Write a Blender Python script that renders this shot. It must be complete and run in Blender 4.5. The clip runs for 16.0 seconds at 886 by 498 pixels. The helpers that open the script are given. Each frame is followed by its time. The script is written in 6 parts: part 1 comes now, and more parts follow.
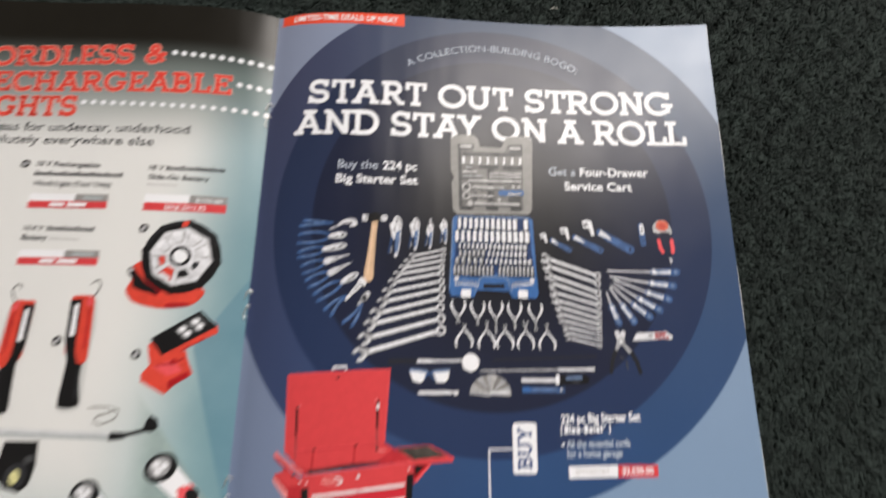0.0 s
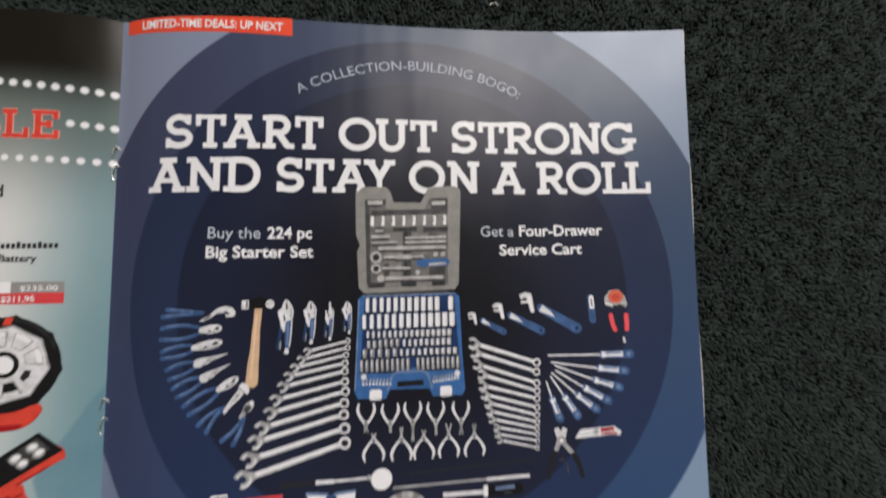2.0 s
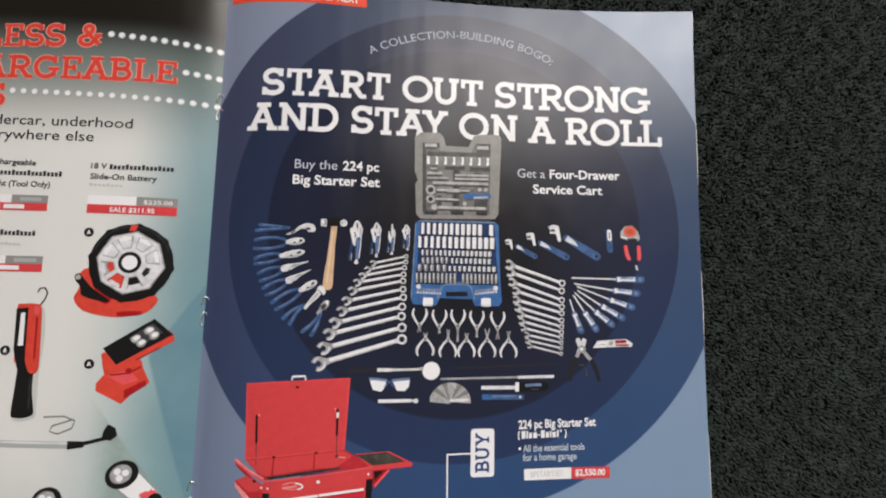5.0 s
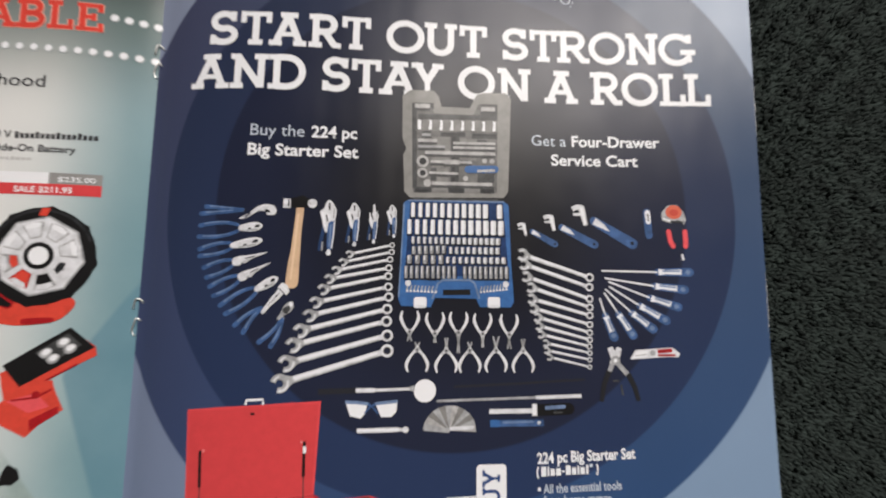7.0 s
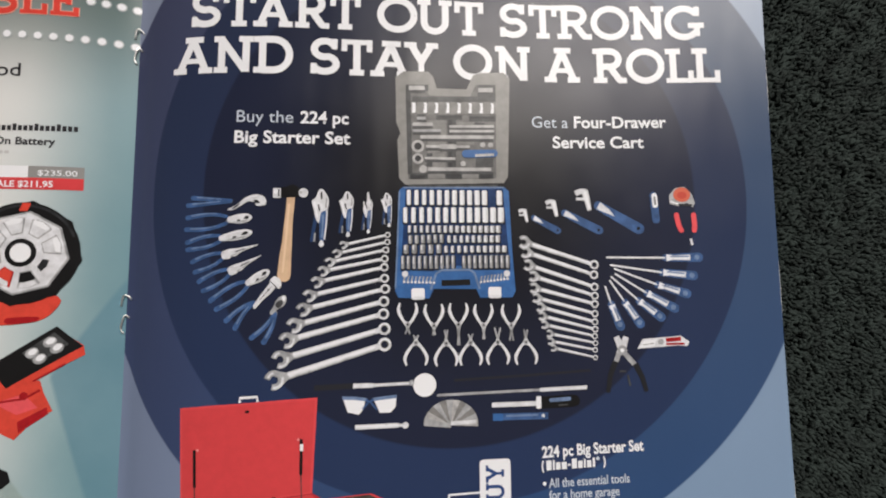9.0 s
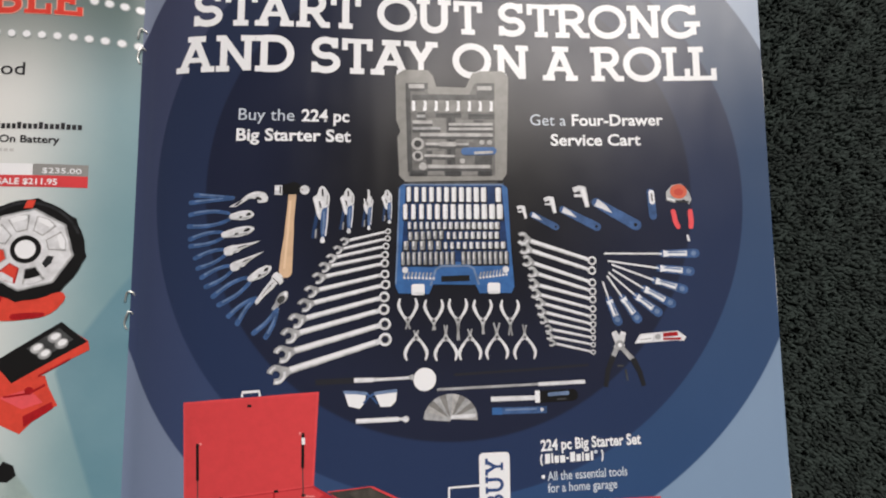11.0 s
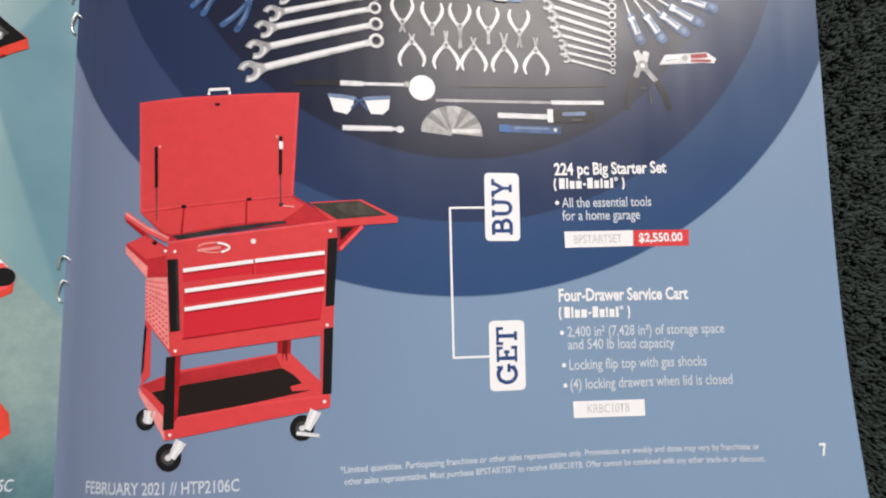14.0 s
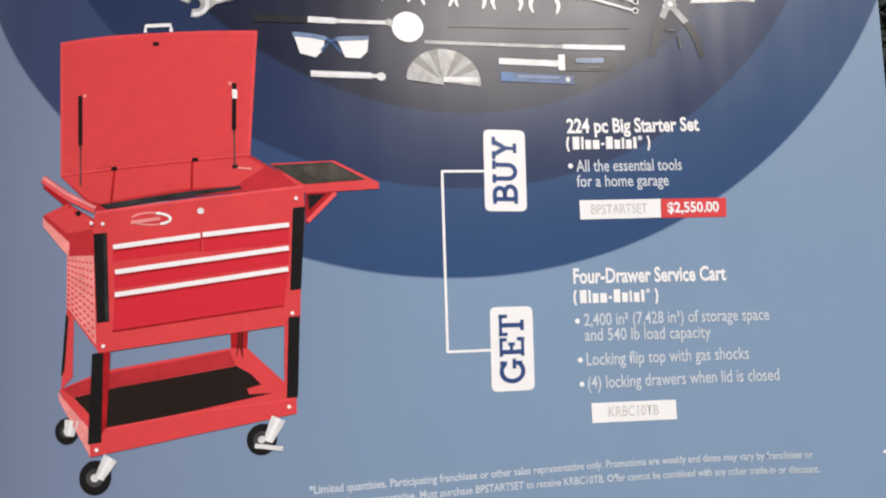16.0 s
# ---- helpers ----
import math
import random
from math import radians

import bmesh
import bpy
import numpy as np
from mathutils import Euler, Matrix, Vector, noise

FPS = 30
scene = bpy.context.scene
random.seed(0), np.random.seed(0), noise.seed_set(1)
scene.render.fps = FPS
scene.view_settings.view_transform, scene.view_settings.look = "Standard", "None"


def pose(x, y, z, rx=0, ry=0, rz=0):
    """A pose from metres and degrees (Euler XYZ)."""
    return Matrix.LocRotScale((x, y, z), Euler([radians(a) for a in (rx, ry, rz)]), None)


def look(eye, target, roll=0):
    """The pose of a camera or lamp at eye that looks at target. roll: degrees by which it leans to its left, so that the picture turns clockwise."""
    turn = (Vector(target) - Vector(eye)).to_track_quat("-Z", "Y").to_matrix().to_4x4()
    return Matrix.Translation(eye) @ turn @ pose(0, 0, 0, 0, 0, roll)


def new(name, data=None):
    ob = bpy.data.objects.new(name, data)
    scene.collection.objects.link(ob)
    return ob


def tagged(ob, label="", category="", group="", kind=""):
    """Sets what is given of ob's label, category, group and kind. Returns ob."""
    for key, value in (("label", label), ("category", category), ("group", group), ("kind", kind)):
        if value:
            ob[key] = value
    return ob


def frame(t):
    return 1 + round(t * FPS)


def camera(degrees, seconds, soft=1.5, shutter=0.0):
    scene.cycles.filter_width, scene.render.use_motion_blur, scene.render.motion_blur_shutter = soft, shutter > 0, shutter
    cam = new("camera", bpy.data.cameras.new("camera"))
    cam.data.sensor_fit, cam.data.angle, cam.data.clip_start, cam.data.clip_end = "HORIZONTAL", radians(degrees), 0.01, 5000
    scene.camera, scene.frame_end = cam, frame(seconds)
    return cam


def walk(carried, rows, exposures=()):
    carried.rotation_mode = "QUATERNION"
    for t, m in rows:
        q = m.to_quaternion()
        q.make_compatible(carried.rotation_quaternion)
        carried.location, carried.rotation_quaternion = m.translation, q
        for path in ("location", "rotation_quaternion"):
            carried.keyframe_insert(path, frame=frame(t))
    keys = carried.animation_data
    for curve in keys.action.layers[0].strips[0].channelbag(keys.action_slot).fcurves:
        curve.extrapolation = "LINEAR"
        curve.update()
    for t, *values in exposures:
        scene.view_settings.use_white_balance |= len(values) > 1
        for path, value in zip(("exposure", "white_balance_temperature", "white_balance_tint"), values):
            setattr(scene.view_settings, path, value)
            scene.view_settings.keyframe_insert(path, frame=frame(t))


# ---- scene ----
cam = camera(95.0, 16.0, soft=2.0, shutter=1.0)
PATH = [
    (0.0, 0.0764, 0.1261, 0.1723, 11.71, -2.21, 0.82),
    (0.3, 0.0813, 0.1410, 0.1669, 12.24, -2.91, 0.73),
    (0.5, 0.0843, 0.1536, 0.1662, 12.55, -3.14, 0.39),
    (0.8, 0.0915, 0.1747, 0.1524, 12.71, -3.76, -0.35),
    (1.0, 0.0987, 0.1876, 0.1459, 11.34, -3.70, -0.74),
    (1.5, 0.1068, 0.1906, 0.1416, 8.45, -4.08, -1.05),
    (2.0, 0.1053, 0.1824, 0.1463, 4.41, -4.42, -0.76),
    (2.5, 0.1053, 0.1804, 0.1484, 3.50, -4.40, -0.57),
    (3.0, 0.1007, 0.1751, 0.1580, 3.79, -4.52, -0.06),
    (3.5, 0.0841, 0.1764, 0.1695, 4.58, -4.44, 0.07),
    (4.0, 0.0881, 0.1675, 0.1709, 4.77, -4.35, 0.76),
    (4.5, 0.0858, 0.1570, 0.1710, 4.94, -3.99, 1.03),
    (4.7, 0.0865, 0.1511, 0.1716, 5.34, -3.77, 1.15),
    (6.8, 0.0921, 0.1440, 0.1440, 5.74, -3.36, 0.73),
    (7.0, 0.0923, 0.1470, 0.1351, 5.73, -3.30, 0.63),
    (7.5, 0.0937, 0.1462, 0.1307, 5.20, -3.15, 0.31),
    (8.0, 0.0938, 0.1456, 0.1302, 4.72, -3.00, -0.05),
    (8.5, 0.0937, 0.1470, 0.1304, 4.38, -2.94, -0.35),
    (9.0, 0.0940, 0.1472, 0.1296, 4.36, -2.89, -0.43),
    (11.5, 0.0940, 0.1446, 0.1326, 4.36, -2.90, -0.52),
    (12.0, 0.0952, 0.1386, 0.1364, 4.61, -2.95, -0.48),
    (12.5, 0.0931, 0.1156, 0.1296, 4.84, -3.11, -0.46),
    (12.7, 0.0908, 0.1011, 0.1276, 5.35, -2.92, -0.30),
    (13.0, 0.0915, 0.0831, 0.1180, 4.37, -3.77, -0.51),
    (13.2, 0.0911, 0.0706, 0.1116, 4.69, -4.13, -0.38),
    (13.5, 0.0902, 0.0647, 0.1106, 3.75, -3.83, -0.56),
    (14.0, 0.0924, 0.0629, 0.1085, 3.92, -3.92, -0.62),
    (14.5, 0.0908, 0.0622, 0.1019, 4.07, -4.05, -0.80),
    (15.0, 0.0903, 0.0596, 0.0961, 3.94, -4.30, -0.83),
    (15.5, 0.0926, 0.0593, 0.0911, 3.98, -4.37, -0.90),
    (16.0, 0.0949, 0.0585, 0.0895, 3.57, -4.35, -1.01),
]
walk(cam, [(t, pose(x, y, z, rx, ry, rz)) for t, x, y, z, rx, ry, rz in PATH],
     exposures=((0.0, 0.35), (0.7, 0.05), (1.5, 0.0), (3.0, 0.05), (4.5, 0.15), (9.0, 0.15), (12.0, 0.2), (13.0, 0.4), (14.0, 0.47), (16.0, 0.46)))

# ---- light: daylight from one window high in the wall behind the top of the magazine ----
world = bpy.data.worlds.new("world")
scene.world = world
world.use_nodes = True
wn = world.node_tree.nodes
sky = wn.new("ShaderNodeTexSky")
sky.sky_type, sky.sun_disc = "NISHITA", False
sky.sun_elevation, sky.sun_rotation = radians(35), radians(160)
world.node_tree.links.new(sky.outputs[0], wn["Background"].inputs[0])
wn["Background"].inputs[1].default_value = 0.1


def area_lamp(name, m, sx, sy, power, colour):
    data = bpy.data.lights.new(name, "AREA")
    data.shape, data.size, data.size_y, data.energy, data.color = "RECTANGLE", sx, sy, power, colour
    ob = new(name, data)
    ob.matrix_world = m
    return ob


WIN_X, WIN_Z, WIN_W, WIN_H, WALL_Y = 0.80, 1.62, 1.2, 0.85, 1.35
area_lamp("window_daylight", look((WIN_X, WALL_Y - 0.02, WIN_Z), (WIN_X, 0, WIN_Z - 0.6)), WIN_W, WIN_H, 73, (1.0, 0.925, 0.86))

# ---- materials ----


def nodes(name, rough=0.5, spec=0.5):
    m = bpy.data.materials.new(name)
    m.use_nodes = True
    b = m.node_tree.nodes["Principled BSDF"]
    b.inputs["Roughness"].default_value = rough
    b.inputs["Specular IOR Level"].default_value = spec
    return m, m.node_tree.nodes, m.node_tree.links, b


def noise_tex(n, l, vec, scale, detail=3, rough=0.55):
    t = n.new("ShaderNodeTexNoise")
    t.inputs["Scale"].default_value, t.inputs["Detail"].default_value, t.inputs["Roughness"].default_value = scale, detail, rough
    l.new(vec, t.inputs["Vector"])
    return t.outputs["Fac"]


def mix(n, l, fac, a, b, mode="MIX"):
    x = n.new("ShaderNodeMix")
    x.data_type, x.blend_type = "RGBA", mode
    for s, v in ((x.inputs[0], fac), (x.inputs[6], a), (x.inputs[7], b)):
        if hasattr(v, "links"):
            l.new(v, s)
        else:
            s.default_value = v if not isinstance(v, tuple) else (*v, 1)
    return x.outputs[2]


def spread(n, l, value, lo, hi, a=0.0, b=1.0, smooth=False):
    x = n.new("ShaderNodeMapRange")
    x.interpolation_type = "SMOOTHSTEP" if smooth else "LINEAR"
    l.new(value, x.inputs[0])
    for i, v in enumerate((lo, hi, a, b)):
        x.inputs[1 + i].default_value = v
    return x.outputs[0]


def arith(n, l, op, a, b=0.0):
    x = n.new("ShaderNodeMath")
    x.operation = op
    for s, v in ((x.inputs[0], a), (x.inputs[1], b)):
        if hasattr(v, "links"):
            l.new(v, s)
        else:
            s.default_value = v
    return x.outputs[0]


ROUGH_PAPER, PAPER_SPEC = 0.31, 0.205


def coated(m, n, l, b, vec, colour):
    """Glossy coated paper: fine colour mottling of the print, slight waviness and smudges in the gloss."""
    fine = noise_tex(n, l, vec, 900, 2)
    soft = noise_tex(n, l, vec, 60, 4)
    c = mix(n, l, spread(n, l, fine, 0.3, 0.7, 0.0, 0.10), colour, (0.5, 0.5, 0.5), "OVERLAY")
    broad = noise_tex(n, l, vec, 14, 2)
    c = mix(n, l, spread(n, l, broad, 0.3, 0.7, 0.0, 0.10), c, (0.62, 0.62, 0.62), "MULTIPLY")
    l.new(c, b.inputs["Base Color"])
    l.new(spread(n, l, soft, 0.3, 0.7, ROUGH_PAPER - 0.03, ROUGH_PAPER + 0.05), b.inputs["Roughness"])
    stretch = n.new("ShaderNodeMapping")
    stretch.inputs["Scale"].default_value = (46, 7, 20)
    l.new(vec, stretch.inputs["Vector"])
    wave = noise_tex(n, l, stretch.outputs[0], 1.0, 2)
    bump = n.new("ShaderNodeBump")
    bump.inputs["Strength"].default_value, bump.inputs["Distance"].default_value = 0.42, 0.0013
    l.new(wave, bump.inputs["Height"])
    l.new(bump.outputs[0], b.inputs["Normal"])


INKS = {}


def ink(name, colour, vary=0.0):
    """Printed ink; vary: how unevenly a photograph prints it."""
    if name not in INKS:
        m, n, l, b = nodes("ink_" + name, ROUGH_PAPER, PAPER_SPEC)
        rgb = n.new("ShaderNodeRGB")
        rgb.outputs[0].default_value = (*colour, 1)
        co = n.new("ShaderNodeTexCoord").outputs["Object"]
        tone = rgb.outputs[0]
        if vary:
            scaled = n.new("ShaderNodeVectorMath")
            scaled.operation = "SCALE"
            l.new(tone, scaled.inputs[0])
            l.new(spread(n, l, noise_tex(n, l, co, 330, 3, 0.6), 0.28, 0.72, 1 - vary, 1 + vary * 0.8), scaled.inputs["Scale"])
            tone = scaled.outputs[0]
        coated(m, n, l, b, co, tone)
        INKS[name] = m
    return INKS[name]


WHITE = ink("white", (0.755, 0.772, 0.818))
PALE = ink("pale_text", (0.52, 0.58, 0.67))
SILVER = ink("silver", (0.635, 0.65, 0.695), 0.20)
LID_TOOL = ink("lid_tool_silver", (0.42, 0.42, 0.43), 0.35)
STEEL = ink("steel", (0.34, 0.35, 0.37), 0.40)
GREY = ink("grey", (0.20, 0.20, 0.20), 0.26)
LID_RIM = ink("lid_rim_grey", (0.235, 0.235, 0.23), 0.14)
GREY_SOFT = ink("grey_soft", (0.135, 0.136, 0.137), 0.35)
GREY_MID = ink("grey_mid", (0.058, 0.061, 0.065), 0.45)
GREY_DARK = ink("grey_dark", (0.030, 0.032, 0.036), 0.50)
BLACK = ink("black", (0.010, 0.010, 0.011))
NAVY = ink("navy_text", (0.025, 0.06, 0.19))
BLUE = ink("tool_blue", (0.050, 0.105, 0.25), 0.35)
BLUE_PALE = ink("tool_blue_pale", (0.15, 0.22, 0.37), 0.30)
CASE_BLUE = ink("case_blue", (0.040, 0.125, 0.335), 0.18)
CASE_DEEP = ink("case_blue_deep", (0.010, 0.032, 0.11), 0.40)
RED = ink("red", (0.59, 0.056, 0.064), 0.06)
RED_RIM = ink("red_rim", (0.65, 0.070, 0.080), 0.08)
RED_LIGHT = ink("red_light", (0.70, 0.090, 0.105), 0.10)
WELL_RED = ink("well_red", (0.45, 0.028, 0.038), 0.12)
RED_DEEP = ink("red_deep", (0.34, 0.012, 0.017), 0.25)
PINK = ink("pink", (0.74, 0.27, 0.27), 0.16)
LAMP_RED = ink("lamp_red", (0.60, 0.060, 0.040), 0.14)
ORANGE = ink("orange_red", (0.72, 0.075, 0.035))
LETTER_RED = ink("letter_red", (0.62, 0.06, 0.045), 0.12)
LETTER_RIM = ink("letter_rim", (0.70, 0.36, 0.30))
WOOD = ink("hammer_wood", (0.60, 0.42, 0.28), 0.12)
PRICE_GREY = ink("price_grey", (0.25, 0.25, 0.25))
TEXT_BLACK = ink("text_black", (0.03, 0.03, 0.035))
CODE_GREY = ink("code_grey", (0.50, 0.505, 0.515))
SHADE = ink("soft_shade", (0.36, 0.40, 0.42))
SHADOW_PALE = ink("print_shadow_pale", (0.52, 0.54, 0.545))
SHADOW_TEAL = ink("print_shadow_teal", (0.225, 0.295, 0.31))
YELLOW = ink("lens_yellow", (0.62, 0.60, 0.30))

PAGE_W, PAGE_H = 0.2127, 0.2795
RING = (0.1057, 0.1754)


def blue_page():
    m, n, l, b = nodes("blue_printed_page", ROUGH_PAPER, PAPER_SPEC)
    co = n.new("ShaderNodeTexCoord").outputs["Object"]
    flat = n.new("ShaderNodeVectorMath")
    flat.operation = "MULTIPLY"
    flat.inputs[1].default_value = (1, 1, 0)
    l.new(co, flat.inputs[0])
    dist = n.new("ShaderNodeVectorMath")
    dist.operation = "DISTANCE"
    dist.inputs[1].default_value = (*RING, 0)
    l.new(flat.outputs[0], dist.inputs[0])
    r = dist.outputs["Value"]
    sep = n.new("ShaderNodeSeparateXYZ")
    l.new(co, sep.inputs[0])
    y = sep.outputs[1]
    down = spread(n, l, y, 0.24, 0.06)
    # greyer blues towards the fold: shade and gloss of the sloping paper painted in
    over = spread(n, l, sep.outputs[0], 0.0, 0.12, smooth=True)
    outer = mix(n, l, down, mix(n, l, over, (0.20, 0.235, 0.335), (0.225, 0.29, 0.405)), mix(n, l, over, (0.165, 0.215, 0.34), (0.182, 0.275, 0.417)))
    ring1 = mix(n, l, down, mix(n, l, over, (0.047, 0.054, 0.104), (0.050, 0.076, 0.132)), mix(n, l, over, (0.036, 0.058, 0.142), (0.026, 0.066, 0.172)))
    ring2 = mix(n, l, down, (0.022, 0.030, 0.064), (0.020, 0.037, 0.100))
    core = mix(n, l, spread(n, l, r, 0.02, 0.075, smooth=True), (0.0065, 0.0068, 0.010), (0.015, 0.019, 0.042))
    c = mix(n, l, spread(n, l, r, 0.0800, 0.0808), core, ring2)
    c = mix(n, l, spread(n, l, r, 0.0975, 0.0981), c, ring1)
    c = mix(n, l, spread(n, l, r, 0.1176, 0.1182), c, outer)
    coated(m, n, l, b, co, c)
    return m


def teal_page():
    """White page with a black band at its head and teal diagonal streaks towards the fold and the foot."""
    m, n, l, b = nodes("teal_printed_page", ROUGH_PAPER, PAPER_SPEC)
    co = n.new("ShaderNodeTexCoord").outputs["Object"]
    sep = n.new("ShaderNodeSeparateXYZ")
    l.new(co, sep.inputs[0])
    x, y = sep.outputs[0], sep.outputs[1]
    cloud = noise_tex(n, l, co, 35, 4)
    fine = noise_tex(n, l, co, 160, 5, 0.7)
    # teal grows towards the fold and down the page
    slant = arith(n, l, "ADD", x, arith(n, l, "MULTIPLY", y, -0.16))
    t = spread(n, l, slant, -0.075, -0.020, smooth=True)
    t = arith(n, l, "MAXIMUM", t, spread(n, l, y, 0.085, 0.02, smooth=True))
    teal = mix(n, l, spread(n, l, cloud, 0.3, 0.7), (0.205, 0.345, 0.385), (0.285, 0.425, 0.455))
    foot = mix(n, l, spread(n, l, fine, 0.3, 0.7), (0.018, 0.045, 0.055), (0.11, 0.19, 0.21))
    teal = mix(n, l, spread(n, l, y, 0.045, 0.008, smooth=True), teal, foot)
    c = mix(n, l, t, (0.66, 0.675, 0.68), teal)
    # deep teal close to the fold
    c = mix(n, l, spread(n, l, x, -0.034, 0.0, 0.0, 0.62, smooth=True), c, (0.105, 0.215, 0.265))
    # a dark wedge between two beams, its point towards the fold
    upper = spread(n, l, arith(n, l, "ADD", x, arith(n, l, "MULTIPLY", y, -0.62)), -0.0935, -0.0920)
    side = spread(n, l, arith(n, l, "ADD", x, arith(n, l, "MULTIPLY", y, 0.29)), 0.0148, 0.0160)
    wedge = arith(n, l, "MULTIPLY", arith(n, l, "MULTIPLY", upper, side), spread(n, l, y, 0.154, 0.146))
    c = mix(n, l, arith(n, l, "MULTIPLY", wedge, 0.72), c, mix(n, l, spread(n, l, cloud, 0.3, 0.7), (0.085, 0.195, 0.262), (0.13, 0.25, 0.32)))
    # grainy grey-green ground under the wedge
    low = arith(n, l, "MULTIPLY", spread(n, l, arith(n, l, "ADD", y, arith(n, l, "MULTIPLY", x, 1.35)), 0.0525, 0.0510), arith(n, l, "MULTIPLY", spread(n, l, y, 0.012, 0.035), spread(n, l, x, -0.040, -0.026, smooth=True)))
    c = mix(n, l, arith(n, l, "MULTIPLY", low, 0.7), c, mix(n, l, spread(n, l, fine, 0.3, 0.7), (0.19, 0.26, 0.25), (0.30, 0.38, 0.36)))
    # black band at the head, teal haze under it
    haze = arith(n, l, "MULTIPLY", spread(n, l, y, 0.200, 0.243, smooth=True), 0.85)
    c = mix(n, l, haze, c, (0.085, 0.12, 0.115))
    c = mix(n, l, spread(n, l, y, 0.238, 0.262, smooth=True), c, (0.012, 0.011, 0.009))
    coated(m, n, l, b, co, c)
    return m


def paper_edge():
    m, n, l, b = nodes("paper", 0.5)
    co = n.new("ShaderNodeTexCoord").outputs["Object"]
    l.new(mix(n, l, noise_tex(n, l, co, 300, 3), (0.50, 0.50, 0.49), (0.66, 0.66, 0.65)), b.inputs["Base Color"])
    return m


def carpet_yarn():
    m, n, l, b = nodes("carpet_yarn", 0.85, 0.2)
    geo = n.new("ShaderNodeNewGeometry")
    co = n.new("ShaderNodeTexCoord").outputs["Object"]
    patch = noise_tex(n, l, co, 130, 5, 0.7)
    c = mix(n, l, geo.outputs["Random Per Island"], (0.0115, 0.016, 0.0155), (0.0175, 0.0245, 0.023))
    c = mix(n, l, spread(n, l, patch, 0.38, 0.62, 0.0, 0.85), c, (0.029, 0.041, 0.038))
    l.new(c, b.inputs["Base Color"])
    return m


def carpet_floor():
    m, n, l, b = nodes("carpet_backing", 0.95, 0.1)
    co = n.new("ShaderNodeTexCoord").outputs["Object"]
    c = mix(n, l, noise_tex(n, l, co, 220, 4), (0.006, 0.008, 0.008), (0.032, 0.042, 0.040))
    l.new(c, b.inputs["Base Color"])
    bump = n.new("ShaderNodeBump")
    bump.inputs["Distance"].default_value = 0.004
    l.new(noise_tex(n, l, co, 300, 3), bump.inputs["Height"])
    l.new(bump.outputs[0], b.inputs["Normal"])
    return m


def plaster(name, colour):
    m, n, l, b = nodes(name, 0.8, 0.3)
    co = n.new("ShaderNodeTexCoord").outputs["Object"]
    l.new(mix(n, l, noise_tex(n, l, co, 6, 5), colour, tuple(v * 0.88 for v in colour)), b.inputs["Base Color"])
    bump = n.new("ShaderNodeBump")
    bump.inputs["Strength"].default_value, bump.inputs["Distance"].default_value = 0.2, 0.002
    l.new(noise_tex(n, l, co, 180, 3), bump.inputs["Height"])
    l.new(bump.outputs[0], b.inputs["Normal"])
    return m


PLASTER = plaster("wall_paint", (0.36, 0.345, 0.32))
CEILING_PAINT = plaster("ceiling_paint", (0.50, 0.49, 0.47))
FRAME_PAINT = plaster("window_frame_paint", (0.75, 0.75, 0.73))
STAPLE, _n, _l, _b = nodes("staple_wire", 0.38)
_b.inputs["Base Color"].default_value, _b.inputs["Metallic"].default_value = (0.86, 0.86, 0.85, 1), 1.0
LINT, _n, _l, _b = nodes("lint", 0.9)
_b.inputs["Base Color"].default_value = (0.55, 0.55, 0.52, 1)

# ---- mesh helpers ----


def part(name, bm, material, parent=None, label=""):
    me = bpy.data.meshes.new(name)
    bm.to_mesh(me)
    bm.free()
    for mat in material if isinstance(material, list) else [material]:
        me.materials.append(mat)
    ob = new(name, me)
    ob.parent = parent
    return tagged(ob, label)


def box(bm, x0, y0, z0, x1, y1, z1):
    m = Matrix.Translation(((x0 + x1) / 2, (y0 + y1) / 2, (z0 + z1) / 2)) @ Matrix.Diagonal((x1 - x0, y1 - y0, z1 - z0, 1))
    bmesh.ops.create_cube(bm, size=1, matrix=m)


# ---- room ----
FLOOR_Z = -0.0118


def slab(name, kind_label, mat, *size):
    bm = bmesh.new()
    box(bm, *size)
    return tagged(part(name, bm, mat), kind_label, name.split("_")[0], kind="structure")


slab("floor", "dark green-black carpet backing under cut pile", carpet_floor(), -2.0, -2.2, FLOOR_Z - 0.05, 2.2, WALL_Y + 0.1, FLOOR_Z)
slab("ceiling", "plain off-white painted ceiling", CEILING_PAINT, -2.1, -2.3, 2.75, 2.3, WALL_Y + 0.15, 2.85)
slab("wall_south", "plain painted wall", PLASTER, -2.0, -2.3, FLOOR_Z, 2.2, -2.2, 2.75)
slab("wall_west", "plain painted wall", PLASTER, -2.1, -2.3, FLOOR_Z, -2.0, WALL_Y + 0.15, 2.75)
slab("wall_east", "plain painted wall", PLASTER, 2.2, -2.3, FLOOR_Z, 2.3, WALL_Y + 0.15, 2.75)
bm = bmesh.new()
_x0, _x1, _z0, _z1 = WIN_X - WIN_W / 2, WIN_X + WIN_W / 2, WIN_Z - WIN_H / 2, WIN_Z + WIN_H / 2
for _s in ((-2.0, FLOOR_Z, _x0, 2.75), (_x1, FLOOR_Z, 2.2, 2.75), (_x0, FLOOR_Z, _x1, _z0), (_x0, _z1, _x1, 2.75)):
    box(bm, _s[0], WALL_Y, _s[1], _s[2], WALL_Y + 0.12, _s[3])
tagged(part("wall_north", bm, PLASTER), "plain painted wall with a high window opening", "wall", kind="structure")
window = tagged(new("window_1"), "white painted window frame letting in daylight", "window", kind="structure")
bm = bmesh.new()
